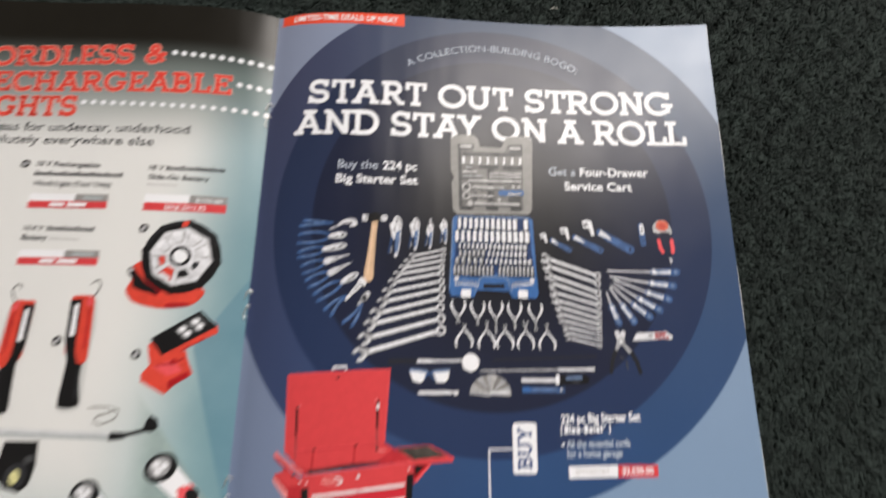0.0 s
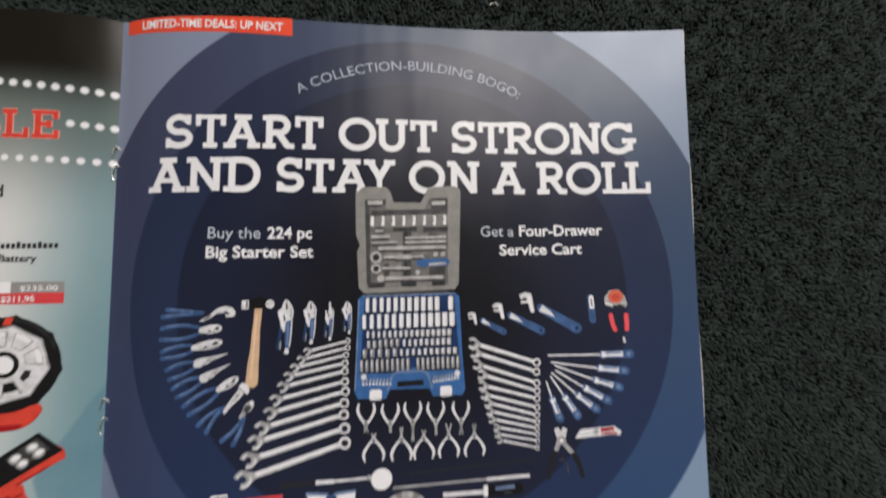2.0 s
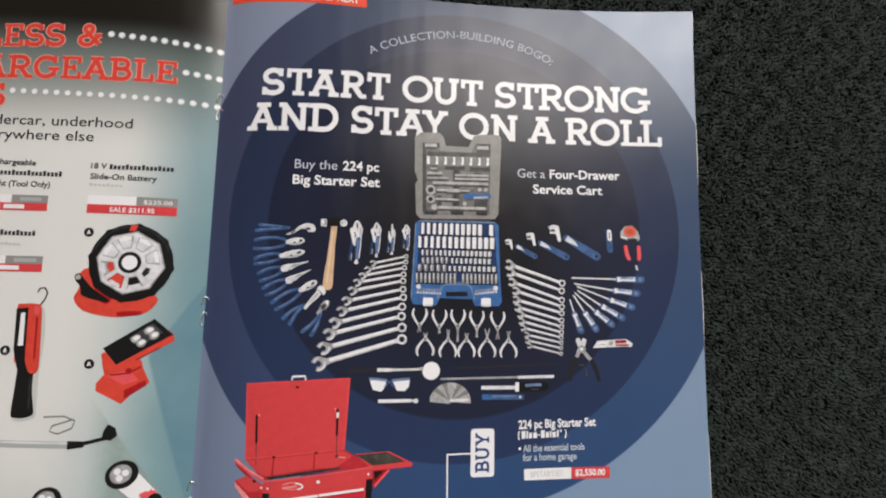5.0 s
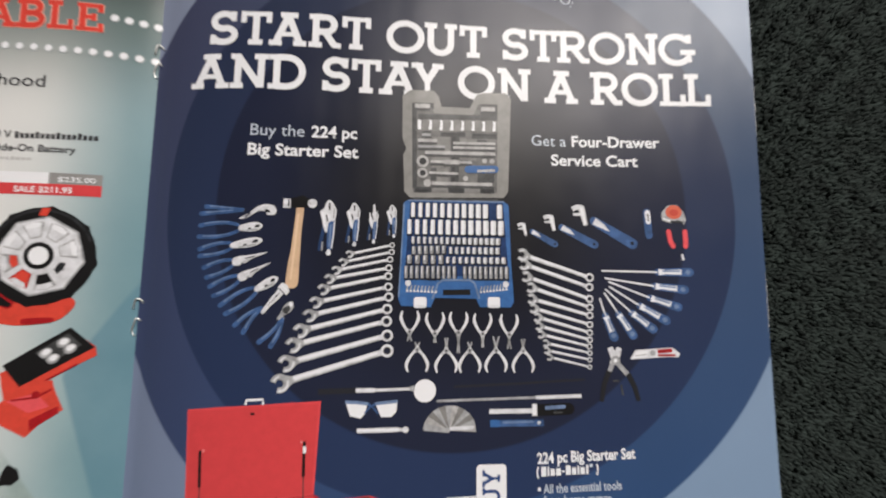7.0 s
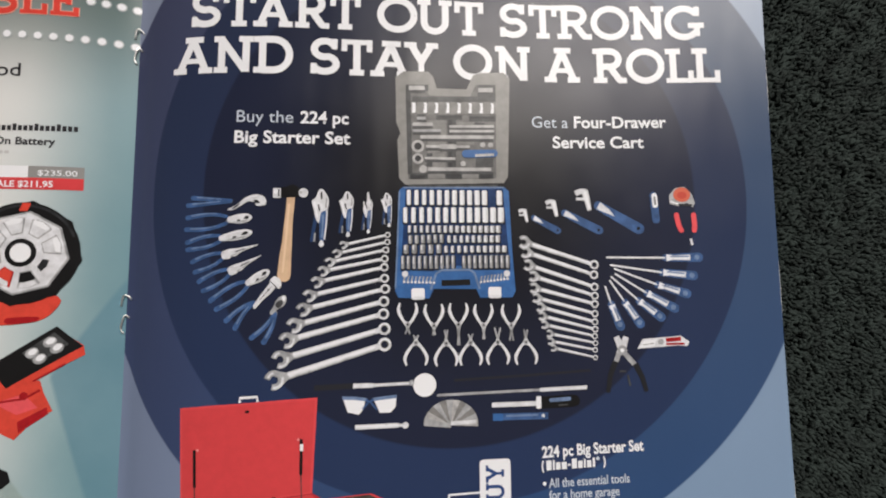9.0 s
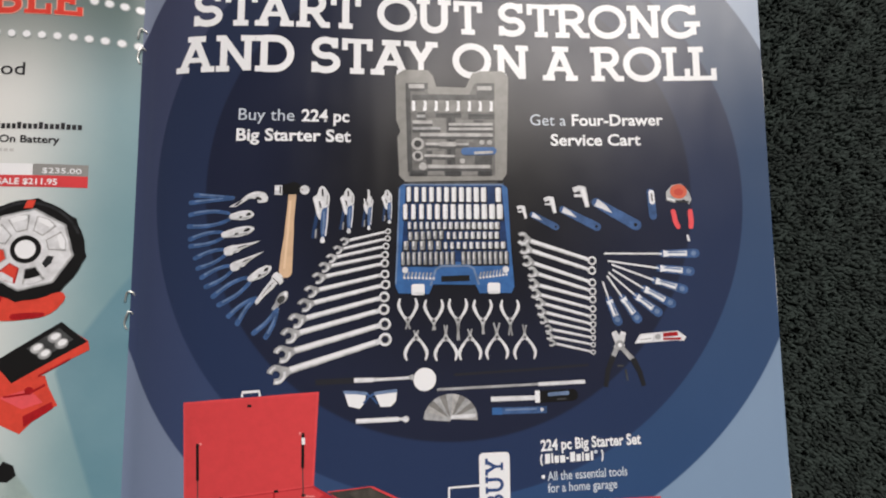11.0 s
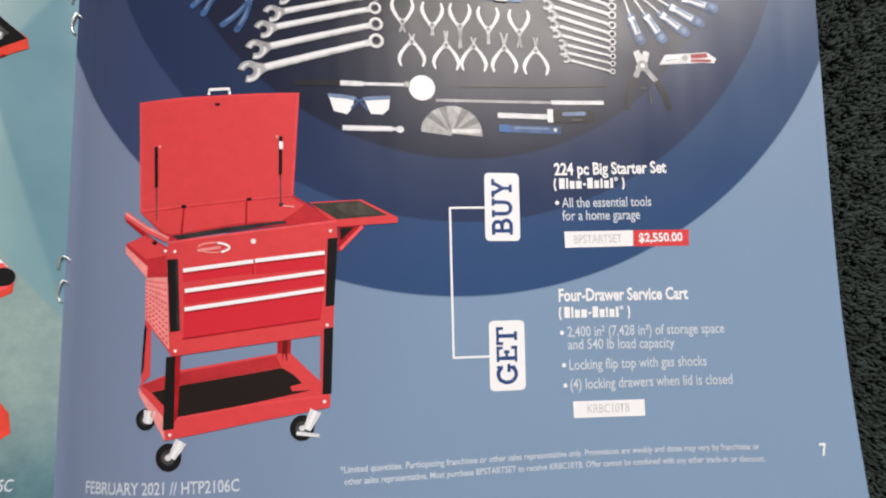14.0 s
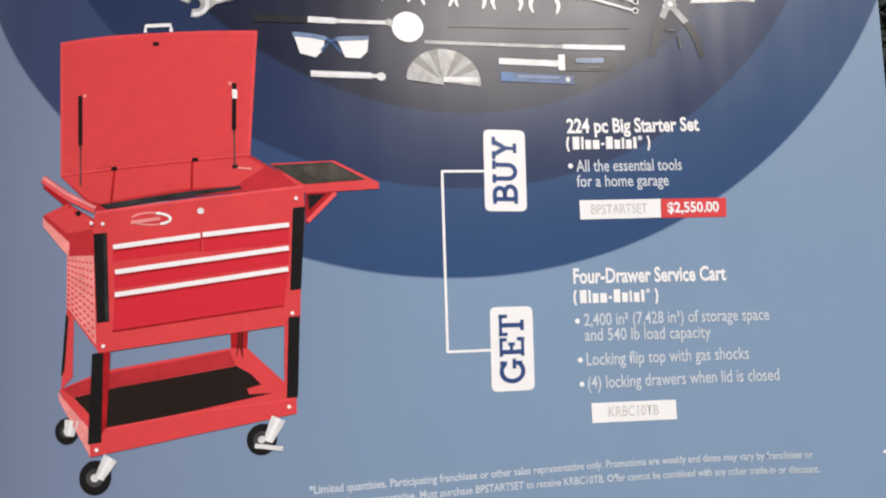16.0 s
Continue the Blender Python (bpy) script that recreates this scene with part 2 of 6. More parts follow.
for _s in ((_x0, _z0, _x0 + 0.05, _z1), (_x1 - 0.05, _z0, _x1, _z1), (_x0 + 0.05, _z0, _x1 - 0.05, _z0 + 0.05), (_x0 + 0.05, _z1 - 0.05, _x1 - 0.05, _z1)):
    box(bm, _s[0], WALL_Y + 0.03, _s[1], _s[2], WALL_Y + 0.08, _s[3])
part("window_frame", bm, FRAME_PAINT, window)

# ---- the magazine's surface ----


def height(u, v):
    """Height of the paper over the base plane: a dip at the fold, a low bulge beside it, a shallow sag, a lifted edge."""
    s, r = u / PAGE_W, (v + 0.0045) / 0.276 - 0.5
    if s >= 0:
        b = s * (1 - s)
        curl = 0.0035 * max(0, (s - 0.55) / 0.45) ** 2 * max(0, 1 - v / 0.075) ** 2
        return (curl + b * (0.02569 + -0.07037 * s + 0.02698 * s * s + r * (-0.02157 + 0.01923 * s) + -0.02068 * r * r)
                + 0.00416 * r * r * s + -0.00702 * math.exp(-s / 0.08))
    q = min(-s, 0.45)
    return 0.00627 * q + -0.03585 * q * q + 0.02813 * q ** 3 + -0.00702 * math.exp(-q / 0.08) - 0.004 * max(0, -s - 0.45)


def conform(bm, lift, step=0.003):
    """Cuts flat print finely enough and lays it on the paper."""
    for _ in range(7):
        long = [e for e in bm.edges if e.calc_length() > step]
        if not long:
            break
        bmesh.ops.subdivide_edges(bm, edges=long, cuts=1)
        bmesh.ops.triangulate(bm, faces=[f for f in bm.faces if len(f.verts) > 3])
    for vert in bm.verts:
        vert.co.z += height(vert.co.x, vert.co.y) + lift


BOTTOM = -0.0085
magazine = tagged(new("magazine"), "open glossy stapled tool catalogue lying on dark carpet", "magazine")


def sheet(name, mat, u0, u1, share, lift, label="", grow=0.0, nu=90, nv=70):
    bm = bmesh.new()
    grid = []
    for j in range(nv + 1):
        v = PAGE_H * j / nv
        row = []
        for i in range(nu + 1):
            a = i / nu
            u = u0 + (u1 - u0) * a
            wob = grow * (1 + 0.35 * math.sin(v * 90 + share * 11))
            u += (wob if u1 > 0 else -wob) * (a if u1 > 0 else 1 - a)
            z = height(u, v) * (1 - share) + BOTTOM * share + lift
            row.append(bm.verts.new((u, v, z)))
        grid.append(row)
    for j in range(nv):
        for i in range(nu):
            f = bm.faces.new((grid[j][i], grid[j][i + 1], grid[j + 1][i + 1], grid[j + 1][i]))
            f.smooth = True
    for e in bm.edges:
        e.smooth = not e.is_boundary
    ob = part(name, bm, mat, magazine, label)
    solid = ob.modifiers.new("thickness", "SOLIDIFY")
    solid.thickness, solid.offset = 0.00012, -1
    return ob


PAPER = paper_edge()
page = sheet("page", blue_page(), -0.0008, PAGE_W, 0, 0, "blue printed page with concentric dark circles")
page_b = sheet("page", teal_page(), -PAGE_W, -0.0008, 0, 0, "white and teal printed page with black head band", nu=110)
for k in range(1, 9):
    sheet("sheet", PAPER, 0.0, PAGE_W, k / 9, -0.0002, grow=0.0004 + 0.0005 * math.sin(k * 2.1), nu=40, nv=30)
    sheet("sheet", PAPER, -PAGE_W, 0.0, k / 9, -0.0002, grow=0.0006 * math.sin(k * 1.7), nu=40, nv=30)

# ---- print: flat ink shapes on the paper, in millimetres from the fold and from the foot of the page ----
LIFT = 0.00006


class Print:
    def __init__(self, name, on, label=""):
        self.name, self.on, self.label, self.bm, self.mats = name, on, label, bmesh.new(), []

    def slot(self, mat):
        if mat not in self.mats:
            self.mats.append(mat)
        return self.mats.index(mat)

    def faces(self, pts, tris, mat, layer):
        tmp = bmesh.new()
        vs = [tmp.verts.new((x / 1000, y / 1000, 0)) for x, y in pts]
        for t in tris:
            try:
                tmp.faces.new([vs[i] for i in t])
            except ValueError:
                pass
        bmesh.ops.triangulate(tmp, faces=tmp.faces)
        conform(tmp, LIFT * (1 + layer))
        tmp.normal_update()
        idx = self.slot(mat)
        tmp.verts.index_update()
        made = [self.bm.verts.new(v.co) for v in tmp.verts]
        for f in tmp.faces:
            q = [made[v.index] for v in f.verts]
            g = self.bm.faces.new(q if f.normal.z > 0 else q[::-1])
            g.material_index, g.smooth = idx, True
        tmp.free()
        return self

    def poly(self, mat, layer, *xy):
        pts = list(zip(xy[::2], xy[1::2]))
        return self.faces(pts, [range(len(pts))], mat, layer)

    def shape(self, mat, layer, *xy, at=(0, 0), along=None, across=None, cuts=3):
        """A rounded closed outline; with along and across, its points are shares of those two directions from at."""
        o = Vector(at)
        pts = [o + along * a + across * b if along else o + Vector((a, b)) for a, b in zip(xy[::2], xy[1::2])]
        n, out = len(pts), []
        for i in range(n):
            p0, p1, p2, p3 = (pts[(i + j) % n] for j in (-1, 0, 1, 2))
            for j in range(cuts):
                t = j / cuts
                out.append(p1 + (p2 - p0) * (0.4 * t) * (1 - t) ** 2 + (p2 - p1) * (t * t * (3 - 2 * t)) - (p3 - p1) * (0.4 * t * t * (1 - t)))
        return self.faces([tuple(p) for p in out], [range(len(out))], mat, layer)

    def stroke(self, mat, layer, width, *xy, taper=None, round_ends=False):
        """A band along a line of points; taper: its width at the far end."""
        pts = [Vector(p) for p in zip(xy[::2], xy[1::2])]
        n = len(pts)
        left, right = [], []
        for i, p in enumerate(pts):
            d = (pts[min(i + 1, n - 1)] - pts[max(i - 1, 0)]).normalized()
            w = (width + ((width if taper is None else taper) - width) * i / max(n - 1, 1)) / 2
            k = Vector((-d.y, d.x)) * w
            left.append(p + k)
            right.append(p - k)
        q = left + right
        self.faces([tuple(p) for p in q], [(i, i + 1, n + i + 1, n + i) for i in range(n - 1)], mat, layer)
        if round_ends:
            self.disc(mat, layer, *pts[0], width / 2, n=10)
            self.disc(mat, layer, *pts[-1], (taper or width) / 2, n=10)
        return self

    def disc(self, mat, layer, x, y, r, n=24, ry=None, turn=0.0):
        ry = r if ry is None else ry
        c, s = math.cos(radians(turn)), math.sin(radians(turn))
        pts = [(math.cos(math.tau * i / n) * r, math.sin(math.tau * i / n) * ry) for i in range(n)]
        return self.faces([(x + a * c - b * s, y + a * s + b * c) for a, b in pts], [range(n)], mat, layer)

    def arc(self, mat, layer, x, y, r, width, a0, a1, n=16, ry=None):
        ry = r if ry is None else ry
        xy = []
        for i in range(n + 1):
            a = radians(a0 + (a1 - a0) * i / n)
            xy += [x + r * math.cos(a), y + ry * math.sin(a)]
        return self.stroke(mat, layer, width, *xy)

    def rect(self, mat, layer, x0, y0, x1, y1, radius=0.0):
        if radius <= 0:
            return self.poly(mat, layer, x0, y0, x1, y0, x1, y1, x0, y1)
        xy = []
        for cx, cy, a in ((x1 - radius, y1 - radius, 0), (x0 + radius, y1 - radius, 90), (x0 + radius, y0 + radius, 180), (x1 - radius, y0 + radius, 270)):
            for i in range(5):
                b = radians(a + 22.5 * i)
                xy += [cx + radius * math.cos(b), cy + radius * math.sin(b)]
        return self.poly(mat, layer, *xy)

    def done(self):
        return part(self.name, self.bm, self.mats, self.on, self.label)


def letters(body, bold):
    """The built-in font's outlines for a line of text, one unit high, starting at x = 0."""
    curve = bpy.data.curves.new("lettering", "FONT")
    curve.body, curve.size, curve.offset, curve.resolution_u = body, 1.0, bold, 3
    ob = new("lettering", curve)
    bpy.context.view_layer.update()
    me = bpy.data.meshes.new_from_object(ob.evaluated_get(bpy.context.evaluated_depsgraph_get()))
    pts = [(v.co.x, v.co.y) for v in me.vertices]
    tris = [tuple(p.vertices) for p in me.polygons]
    bpy.data.objects.remove(ob)
    bpy.data.curves.remove(curve)
    bpy.data.meshes.remove(me)
    lo = min(p[0] for p in pts)
    return [(x - lo, y) for x, y in pts], tris, max(p[0] for p in pts) - lo


CAP = 0.69


def text(body, mat, on, x, y, x_end, y_end, cap, bold=0.0, layer=1, name="printed_text", around=None):
    """Text from (x, y) to (x_end, y_end) along its foot, with capitals of the given height; around: a circle that it follows."""
    pts, tris, wide = letters(body, bold)
    p = Print(name, on)
    if around:
        cx, cy, r = around
        a0, a1 = math.atan2(x - cx, y - cy), math.atan2(x_end - cx, y_end - cy)
        q = []
        for a, b in pts:
            ang = a0 + (a1 - a0) * a / wide
            rr = r + b * cap / CAP
            q.append((cx + rr * math.sin(ang), cy + rr * math.cos(ang)))
    else:
        d = Vector((x_end - x, y_end - y))
        k, e = d / wide, d.normalized() * (cap / CAP)
        q = [(x + a * k.x - b * e.y, y + a * k.y + b * e.x) for a, b in pts]
    p.faces(q, tris, mat, layer)
    return p.done()


# slab-serif capitals: (width, strokes, slabs); strokes run through the middle of the line, in cap heights
def bow(cx, cy, rx, ry, a0, a1, n=12):
    return [(cx + rx * math.cos(radians(a0 + (a1 - a0) * i / n)), cy + ry * math.sin(radians(a0 + (a1 - a0) * i / n))) for i in range(n + 1)]


E0, E1 = 0.075, 0.925
ESS = bow(0.40, 0.70, 0.27, 0.225, 25, 270, 12) + bow(0.40, 0.29, 0.30, 0.215, 90, -155, 12)[1:]
SLAB = {
    "A": (0.98, [[(0.17, E0), (0.49, 0.90)], [(0.49, 0.90), (0.81, E0)], [(0.28, 0.34), (0.70, 0.34)]], [(0.17, E0, 0.34), (0.81, E0, 0.34), (0.51, E1, 0.46)]),
    "B": (0.86, [[(0.22, 0.05), (0.22, 0.95)], [(0.2, E1), (0.46, E1)] + bow(0.46, 0.72, 0.22, 0.205, 90, -90) + [(0.2, 0.515)], [(0.2, 0.515), (0.48, 0.515)] + bow(0.48, 0.295, 0.27, 0.22, 90, -90) + [(0.2, E0)]], [(0.14, E0, 0.24), (0.14, E1, 0.24)]),
    "C": (0.86, [bow(0.48, 0.5, 0.37, 0.425, 35, 325, 20), [(0.78, 0.99), (0.78, 0.68)]], []),
    "D": (0.96, [[(0.22, 0.05), (0.22, 0.95)], [(0.2, E1), (0.48, E1)] + bow(0.48, 0.5, 0.38, 0.425, 90, -90, 16) + [(0.2, E0)]], [(0.14, E0, 0.26), (0.14, E1, 0.26)]),
    "E": (0.82, [[(0.22, 0.05), (0.22, 0.95)], [(0.05, E1), (0.74, E1)], [(0.05, E0), (0.76, E0)], [(0.2, 0.51), (0.54, 0.51)], [(0.70, 0.99), (0.70, 0.70)], [(0.72, 0.0), (0.72, 0.30)], [(0.52, 0.38), (0.52, 0.64)]], []),
    "G": (1.00, [bow(0.48, 0.5, 0.38, 0.425, 40, 330, 20), [(0.80, 0.98), (0.80, 0.70)], [(0.80, 0.40), (0.80, 0.10)]], [(0.77, 0.42, 0.38)]),
    "H": (1.00, [[(0.22, 0.05), (0.22, 0.95)], [(0.78, 0.05), (0.78, 0.95)], [(0.22, 0.5), (0.78, 0.5)]], [(0.22, E0, 0.36), (0.22, E1, 0.36), (0.78, E0, 0.36), (0.78, E1, 0.36)]),
    "I": (0.44, [[(0.22, 0.05), (0.22, 0.95)]], [(0.22, E0, 0.40), (0.22, E1, 0.40)]),
    "L": (0.80, [[(0.24, 0.05), (0.24, 0.95)], [(0.05, E0), (0.74, E0)], [(0.70, 0.0), (0.70, 0.36)]], [(0.24, E1, 0.40)]),
    "N": (1.04, [[(0.22, 0.05), (0.22, 0.95)], [(0.20, 0.94), (0.80, 0.06)], [(0.82, 0.02), (0.82, 0.95)]], [(0.20, E0, 0.34), (0.15, E1, 0.26), (0.82, E1, 0.36)]),
    "O": (1.02, [bow(0.51, 0.5, 0.42, 0.425, 0, 360, 28)], []),
    "R": (0.96, [[(0.22, 0.05), (0.22, 0.95)], [(0.2, E1), (0.50, E1)] + bow(0.50, 0.70, 0.24, 0.225, 90, -90) + [(0.2, 0.475)], [(0.48, 0.475), (0.76, E0)]], [(0.22, E0, 0.38), (0.14, E1, 0.24), (0.83, E0, 0.24)]),
    "S": (0.80, [ESS, [(0.65, 0.99), (0.65, 0.70)], [(0.12, 0.01), (0.12, 0.30)]], []),
    "T": (0.88, [[(0.44, 0.05), (0.44, 0.95)], [(0.06, E1), (0.82, E1)], [(0.09, 1.0), (0.09, 0.66)], [(0.79, 1.0), (0.79, 0.66)]], [(0.44, E0, 0.40)]),
    "U": (1.02, [[(0.22, 0.95), (0.22, 0.38)] + bow(0.51, 0.36, 0.29, 0.285, 180, 360, 14)[1:] + [(0.80, 0.95)]], [(0.22, E1, 0.36), (0.80, E1, 0.36)]),
    "Y": (0.98, [[(0.20, 0.95), (0.49, 0.46)], [(0.78, 0.95), (0.49, 0.46)], [(0.49, 0.50), (0.49, 0.05)]], [(0.49, E0, 0.40), (0.19, E1, 0.34), (0.79, E1, 0.34)]),
    "&": (0.98, [[(0.84, 0.10), (0.30, 0.70)] + bow(0.43, 0.77, 0.15, 0.155, 200, -40, 10) + [(0.30, 0.45)] + bow(0.36, 0.28, 0.25, 0.21, 120, 320, 10) + [(0.80, 0.48)]], [(0.80, 0.50, 0.28)]),
    " ": (0.46, [], []),
}


INK_SPAN = {"A": (0.0, 0.98), "D": (0.01, 0.95), "G": (0.01, 0.97), "L": (0.04, 0.78), "N": (0.02, 1.0), "O": (0.0, 1.02), "R": (0.02, 0.95), "S": (0.03, 0.79),
            "T": (0.02, 0.86), "U": (0.04, 0.98), "Y": (0.02, 0.96)}


def slab_text(body, mat, on, x, y, x_end, y_end, cap, weight=0.178, rim=None, layer=1, name="printed_headline", label="", spacing=None):
    """A line of slab-serif capitals from (x, y) to (x_end, y_end) along its foot; spacing: where each letter starts and ends, in mm across the page."""
    wide = sum(SLAB[c][0] for c in body)
    d = Vector((x_end - x, y_end - y))
    k, e = d / wide, d.normalized() * cap
    p = Print(name, on, label)

    def at(a, b):
        return (x + a * k.x - b * e.y, y + a * k.y + b * e.x)

    passes = [(mat, weight, layer)] if rim is None else [(rim, weight + 0.075, layer), (mat, weight, layer + 1)]
    for ink_mat, w, level in passes:
        pen, count = 0.0, 0
        for c in body:
            width, strokes, slabs = SLAB[c]
            if spacing and c != " ":
                g0, g1 = INK_SPAN[c]
                u0, u1 = ((u - x) / k.x for u in spacing[2 * count:2 * count + 2])
                wide_by, pen = (u1 - u0) / (g1 - g0), u0 - g0 * (u1 - u0) / (g1 - g0)
                strokes = [[(a * wide_by, b) for a, b in s] for s in strokes]
                slabs = [(sx * wide_by, sy, sl * wide_by) for sx, sy, sl in slabs]
                count += 1
            for s in strokes:
                xy = [v for a, b in s for v in at(pen + a, b)]
                thin = 0.72 if abs(s[0][1] - s[-1][1]) < 0.02 and len(s) == 2 else (0.8 if len(s) == 2 and abs(s[0][0] - s[1][0]) < 0.02 and abs(s[0][1] - s[1][1]) < 0.5 else 1.0)
                p.stroke(ink_mat, level, w * thin * cap, *xy)
            for sx, sy, sl in slabs:
                p.stroke(ink_mat, level, w * 0.85 * cap, *at(pen + sx - sl / 2, sy), *at(pen + sx + sl / 2, sy))
            pen += width
    return p.done()



# ---- print on the blue page ----
p = Print("printed_banner", page, "red printed banner strip")
p.poly(ORANGE, 0, 0.4, 279.4, -0.1, 274.3, 19.1, 273.5, 39.5, 273.5, 62.2, 273.0, 61.9, 279.8, 30, 279.4).done()
text("LIMITED-TIME DEALS: UP NEXT", WHITE, page, 7.8, 275.3, 58.7, 274.6, 3.0, bold=0.022, layer=5)
text("A COLLECTION-BUILDING BOGO:", ink("pale_arc_text", (0.36, 0.41, 0.50)), page, 64.4, 251.6, 147.3, 253.0, 3.6, around=(106.6, 177.3, 84.6))
slab_text("START OUT STRONG", WHITE, page, 19.1, 230.1, 191.8, 230.1, 12.2, weight=0.19, spacing=[18.6, 28.6, 29.4, 39.8, 39.2, 51.8, 52.5, 63.6, 63.9, 73.6, 79.1, 92.7, 92.6, 104.3, 105.3, 115.1, 120.7, 130.4, 131.1, 140.8, 140.9, 153.2, 152.8, 166.6, 166.8, 178.7, 178.7, 192.6], name="printed_headline", label="large white slab-serif headline")
slab_text("AND STAY ON A ROLL", WHITE, page, 13.6, 214.3, 197.6, 214.5, 12.3, weight=0.19, spacing=[13.3, 26.5, 26.8, 39.6, 39.7, 52.3, 57.7, 67.2, 67.8, 77.6, 77.1, 90.3, 88.2, 99.6, 104.6, 118.1, 119.0, 131.1, 136.0, 148.4, 153.1, 164.8, 164.6, 178.2, 178.5, 188.2, 187.7, 197.3], name="printed_headline", label="large white slab-serif headline")
text("Buy the", PALE, page, 35.0, 197.9, 52.8, 197.7, 3.9)
text("224 pc", WHITE, page, 55.1, 197.7, 70.3, 197.7, 3.9, bold=0.024)
text("Big Starter Set", WHITE, page, 34.5, 191.1, 70.9, 191.0, 3.9, bold=0.024)
text("Get a", PALE, page, 131.1, 198.3, 143.6, 198.3, 3.9)
text("Four-Drawer", WHITE, page, 145.7, 198.4, 177.7, 198.7, 3.9, bold=0.024)
text("Service Cart", WHITE, page, 138.1, 191.3, 169.6, 191.6, 3.9, bold=0.024)


def toolbox():
    """Grey lid above a blue socket tray, photographed open from above."""
    p = Print("printed_socket_case", page, "photo of open socket case, grey lid, blue tray")
    p.poly(LID_RIM, 2, 85.3, 214.2, 88.1, 216.4, 96.1, 216.6, 97.9, 214.7, 99.0, 210.9, 109.0, 210.9, 111.3, 216.0, 113.9, 216.9, 121.8, 217.2, 123.8, 215.3, 122.5, 181.1, 121.0, 179.0, 88.5, 178.0, 86.6, 180.1, 86.0, 192.9, 87.0, 195.1, 85.6, 198.8)
    p.poly(GREY_SOFT, 3, 88.7, 211.7, 95.0, 211.9, 96.5, 208.3, 110.2, 208.4, 112.2, 212.6, 119.0, 212.8, 118.5, 180.6, 89.6, 179.9)
    p.poly(GREY_MID, 4, 88.7, 211.7, 96.2, 212.0, 96.2, 209.8, 90.3, 209.2, 90.9, 182.0, 89.4, 181.2)
    p.poly(GREY_MID, 4, 112.8, 212.6, 118.8, 212.8, 118.7, 206.9, 112.7, 206.7)
    p.poly(GREY_MID, 4, 90.9, 207.7, 112.7, 208.5, 112.7, 206.7, 90.9, 205.9)
    p.poly(GREY, 4, 90.3, 205.7, 118.8, 206.7, 118.8, 202.5, 90.3, 201.6)
    for i in range(8):
        a = i / 7
        q = Vector((91.5, 203.9)).lerp(Vector((117.7, 204.5)), a)
        p.rect(GREY_MID, 4, q.x - 1.0, q.y - 2.0, q.x + 1.0, q.y + 2.0)
        p.rect(WHITE, 5, q.x - 0.75, q.y - 1.8, q.x + 0.45, q.y + 1.8, radius=0.3)
        if i < 7:
            p.rect(GREY, 5, q.x + 1.2, q.y - 2.0, q.x + 3.4, q.y + 1.6)
    p.poly(GREY_MID, 4, 98.7, 201.5, 107.4, 201.8, 107.4, 200.2, 98.7, 200.0)
    p.poly(GREY_MID, 4, 109.7, 201.7, 118.8, 201.9, 118.7, 200.0, 109.7, 199.7)
    p.poly(GREY_MID, 4, 92.4, 201.7, 95.2, 201.8, 95.2, 200.8, 92.4, 200.7)
    p.poly(GREY_MID, 4, 102.5, 200.1, 105.3, 200.2, 105.1, 182.7, 102.3, 182.6)
    p.poly(GREY_MID, 4, 111.6, 199.4, 114.9, 199.5, 114.8, 193.8, 111.5, 193.7)
    p.poly(GREY_MID, 4, 95.5, 188.5, 97.4, 188.6, 97.3, 184.2, 95.5, 184.2)
    p.poly(GREY_MID, 4, 90.0, 181.8, 95.8, 181.9, 95.8, 180.0, 90.0, 179.9)
    p.poly(GREY_MID, 4, 101.6, 182.8, 107.2, 182.9, 107.2, 180.2, 101.6, 180.1)
    p.poly(GREY_MID, 4, 112.7, 182.6, 117.6, 182.7, 117.6, 180.4, 112.6, 180.3)
    p.poly(GREY_MID, 4, 111.8, 187.4, 117.7, 187.5, 117.6, 184.2, 111.7, 184.1)
    p.poly(GREY_DARK, 5, 99.1, 201.5, 107.1, 201.8, 107.1, 201.0, 99.1, 200.7)
    p.poly(GREY_DARK, 5, 110.1, 201.5, 118.4, 201.7, 118.3, 200.9, 110.1, 200.7)
    p.poly(GREY_DARK, 5, 102.9, 200.1, 104.0, 200.1, 103.8, 183.4, 102.7, 183.4)
    p.poly(GREY_DARK, 5, 102.0, 181.6, 106.8, 181.7, 106.8, 180.2, 101.9, 180.1)
    p.poly(GREY_DARK, 5, 90.3, 181.1, 94.9, 181.1, 94.9, 180.0, 90.3, 179.9)
    p.poly(GREY_DARK, 5, 113.2, 181.8, 117.4, 181.9, 117.4, 180.6, 113.2, 180.5)
    p.poly(GREY, 4, 95.9, 199.7, 102.1, 199.9, 102.0, 188.9, 95.9, 188.7)
    p.poly(GREY, 4, 97.5, 188.6, 101.6, 188.7, 101.6, 183.3, 97.5, 183.3)
    p.poly(GREY, 4, 105.5, 199.4, 111.4, 199.6, 111.3, 191.8, 105.4, 191.7)
    p.poly(GREY, 4, 96.0, 182.7, 101.4, 182.8, 101.4, 180.3, 96.0, 180.2)
    p.poly(GREY, 4, 107.2, 182.7, 112.7, 182.8, 112.6, 180.5, 107.2, 180.4)
    p.stroke(GREY_MID, 5, 2.0, 89.7, 209.9, 95.0, 210.1)
    p.stroke(LID_TOOL, 6, 1.5, 89.7, 210.6, 95.0, 210.8)
    p.stroke(GREY_MID, 5, 2.0, 112.9, 210.0, 117.9, 210.2)
    p.stroke(LID_TOOL, 6, 1.5, 112.9, 210.7, 117.9, 210.9)
    p.stroke(GREY_MID, 5, 1.5, 92.4, 199.6, 95.3, 199.7)
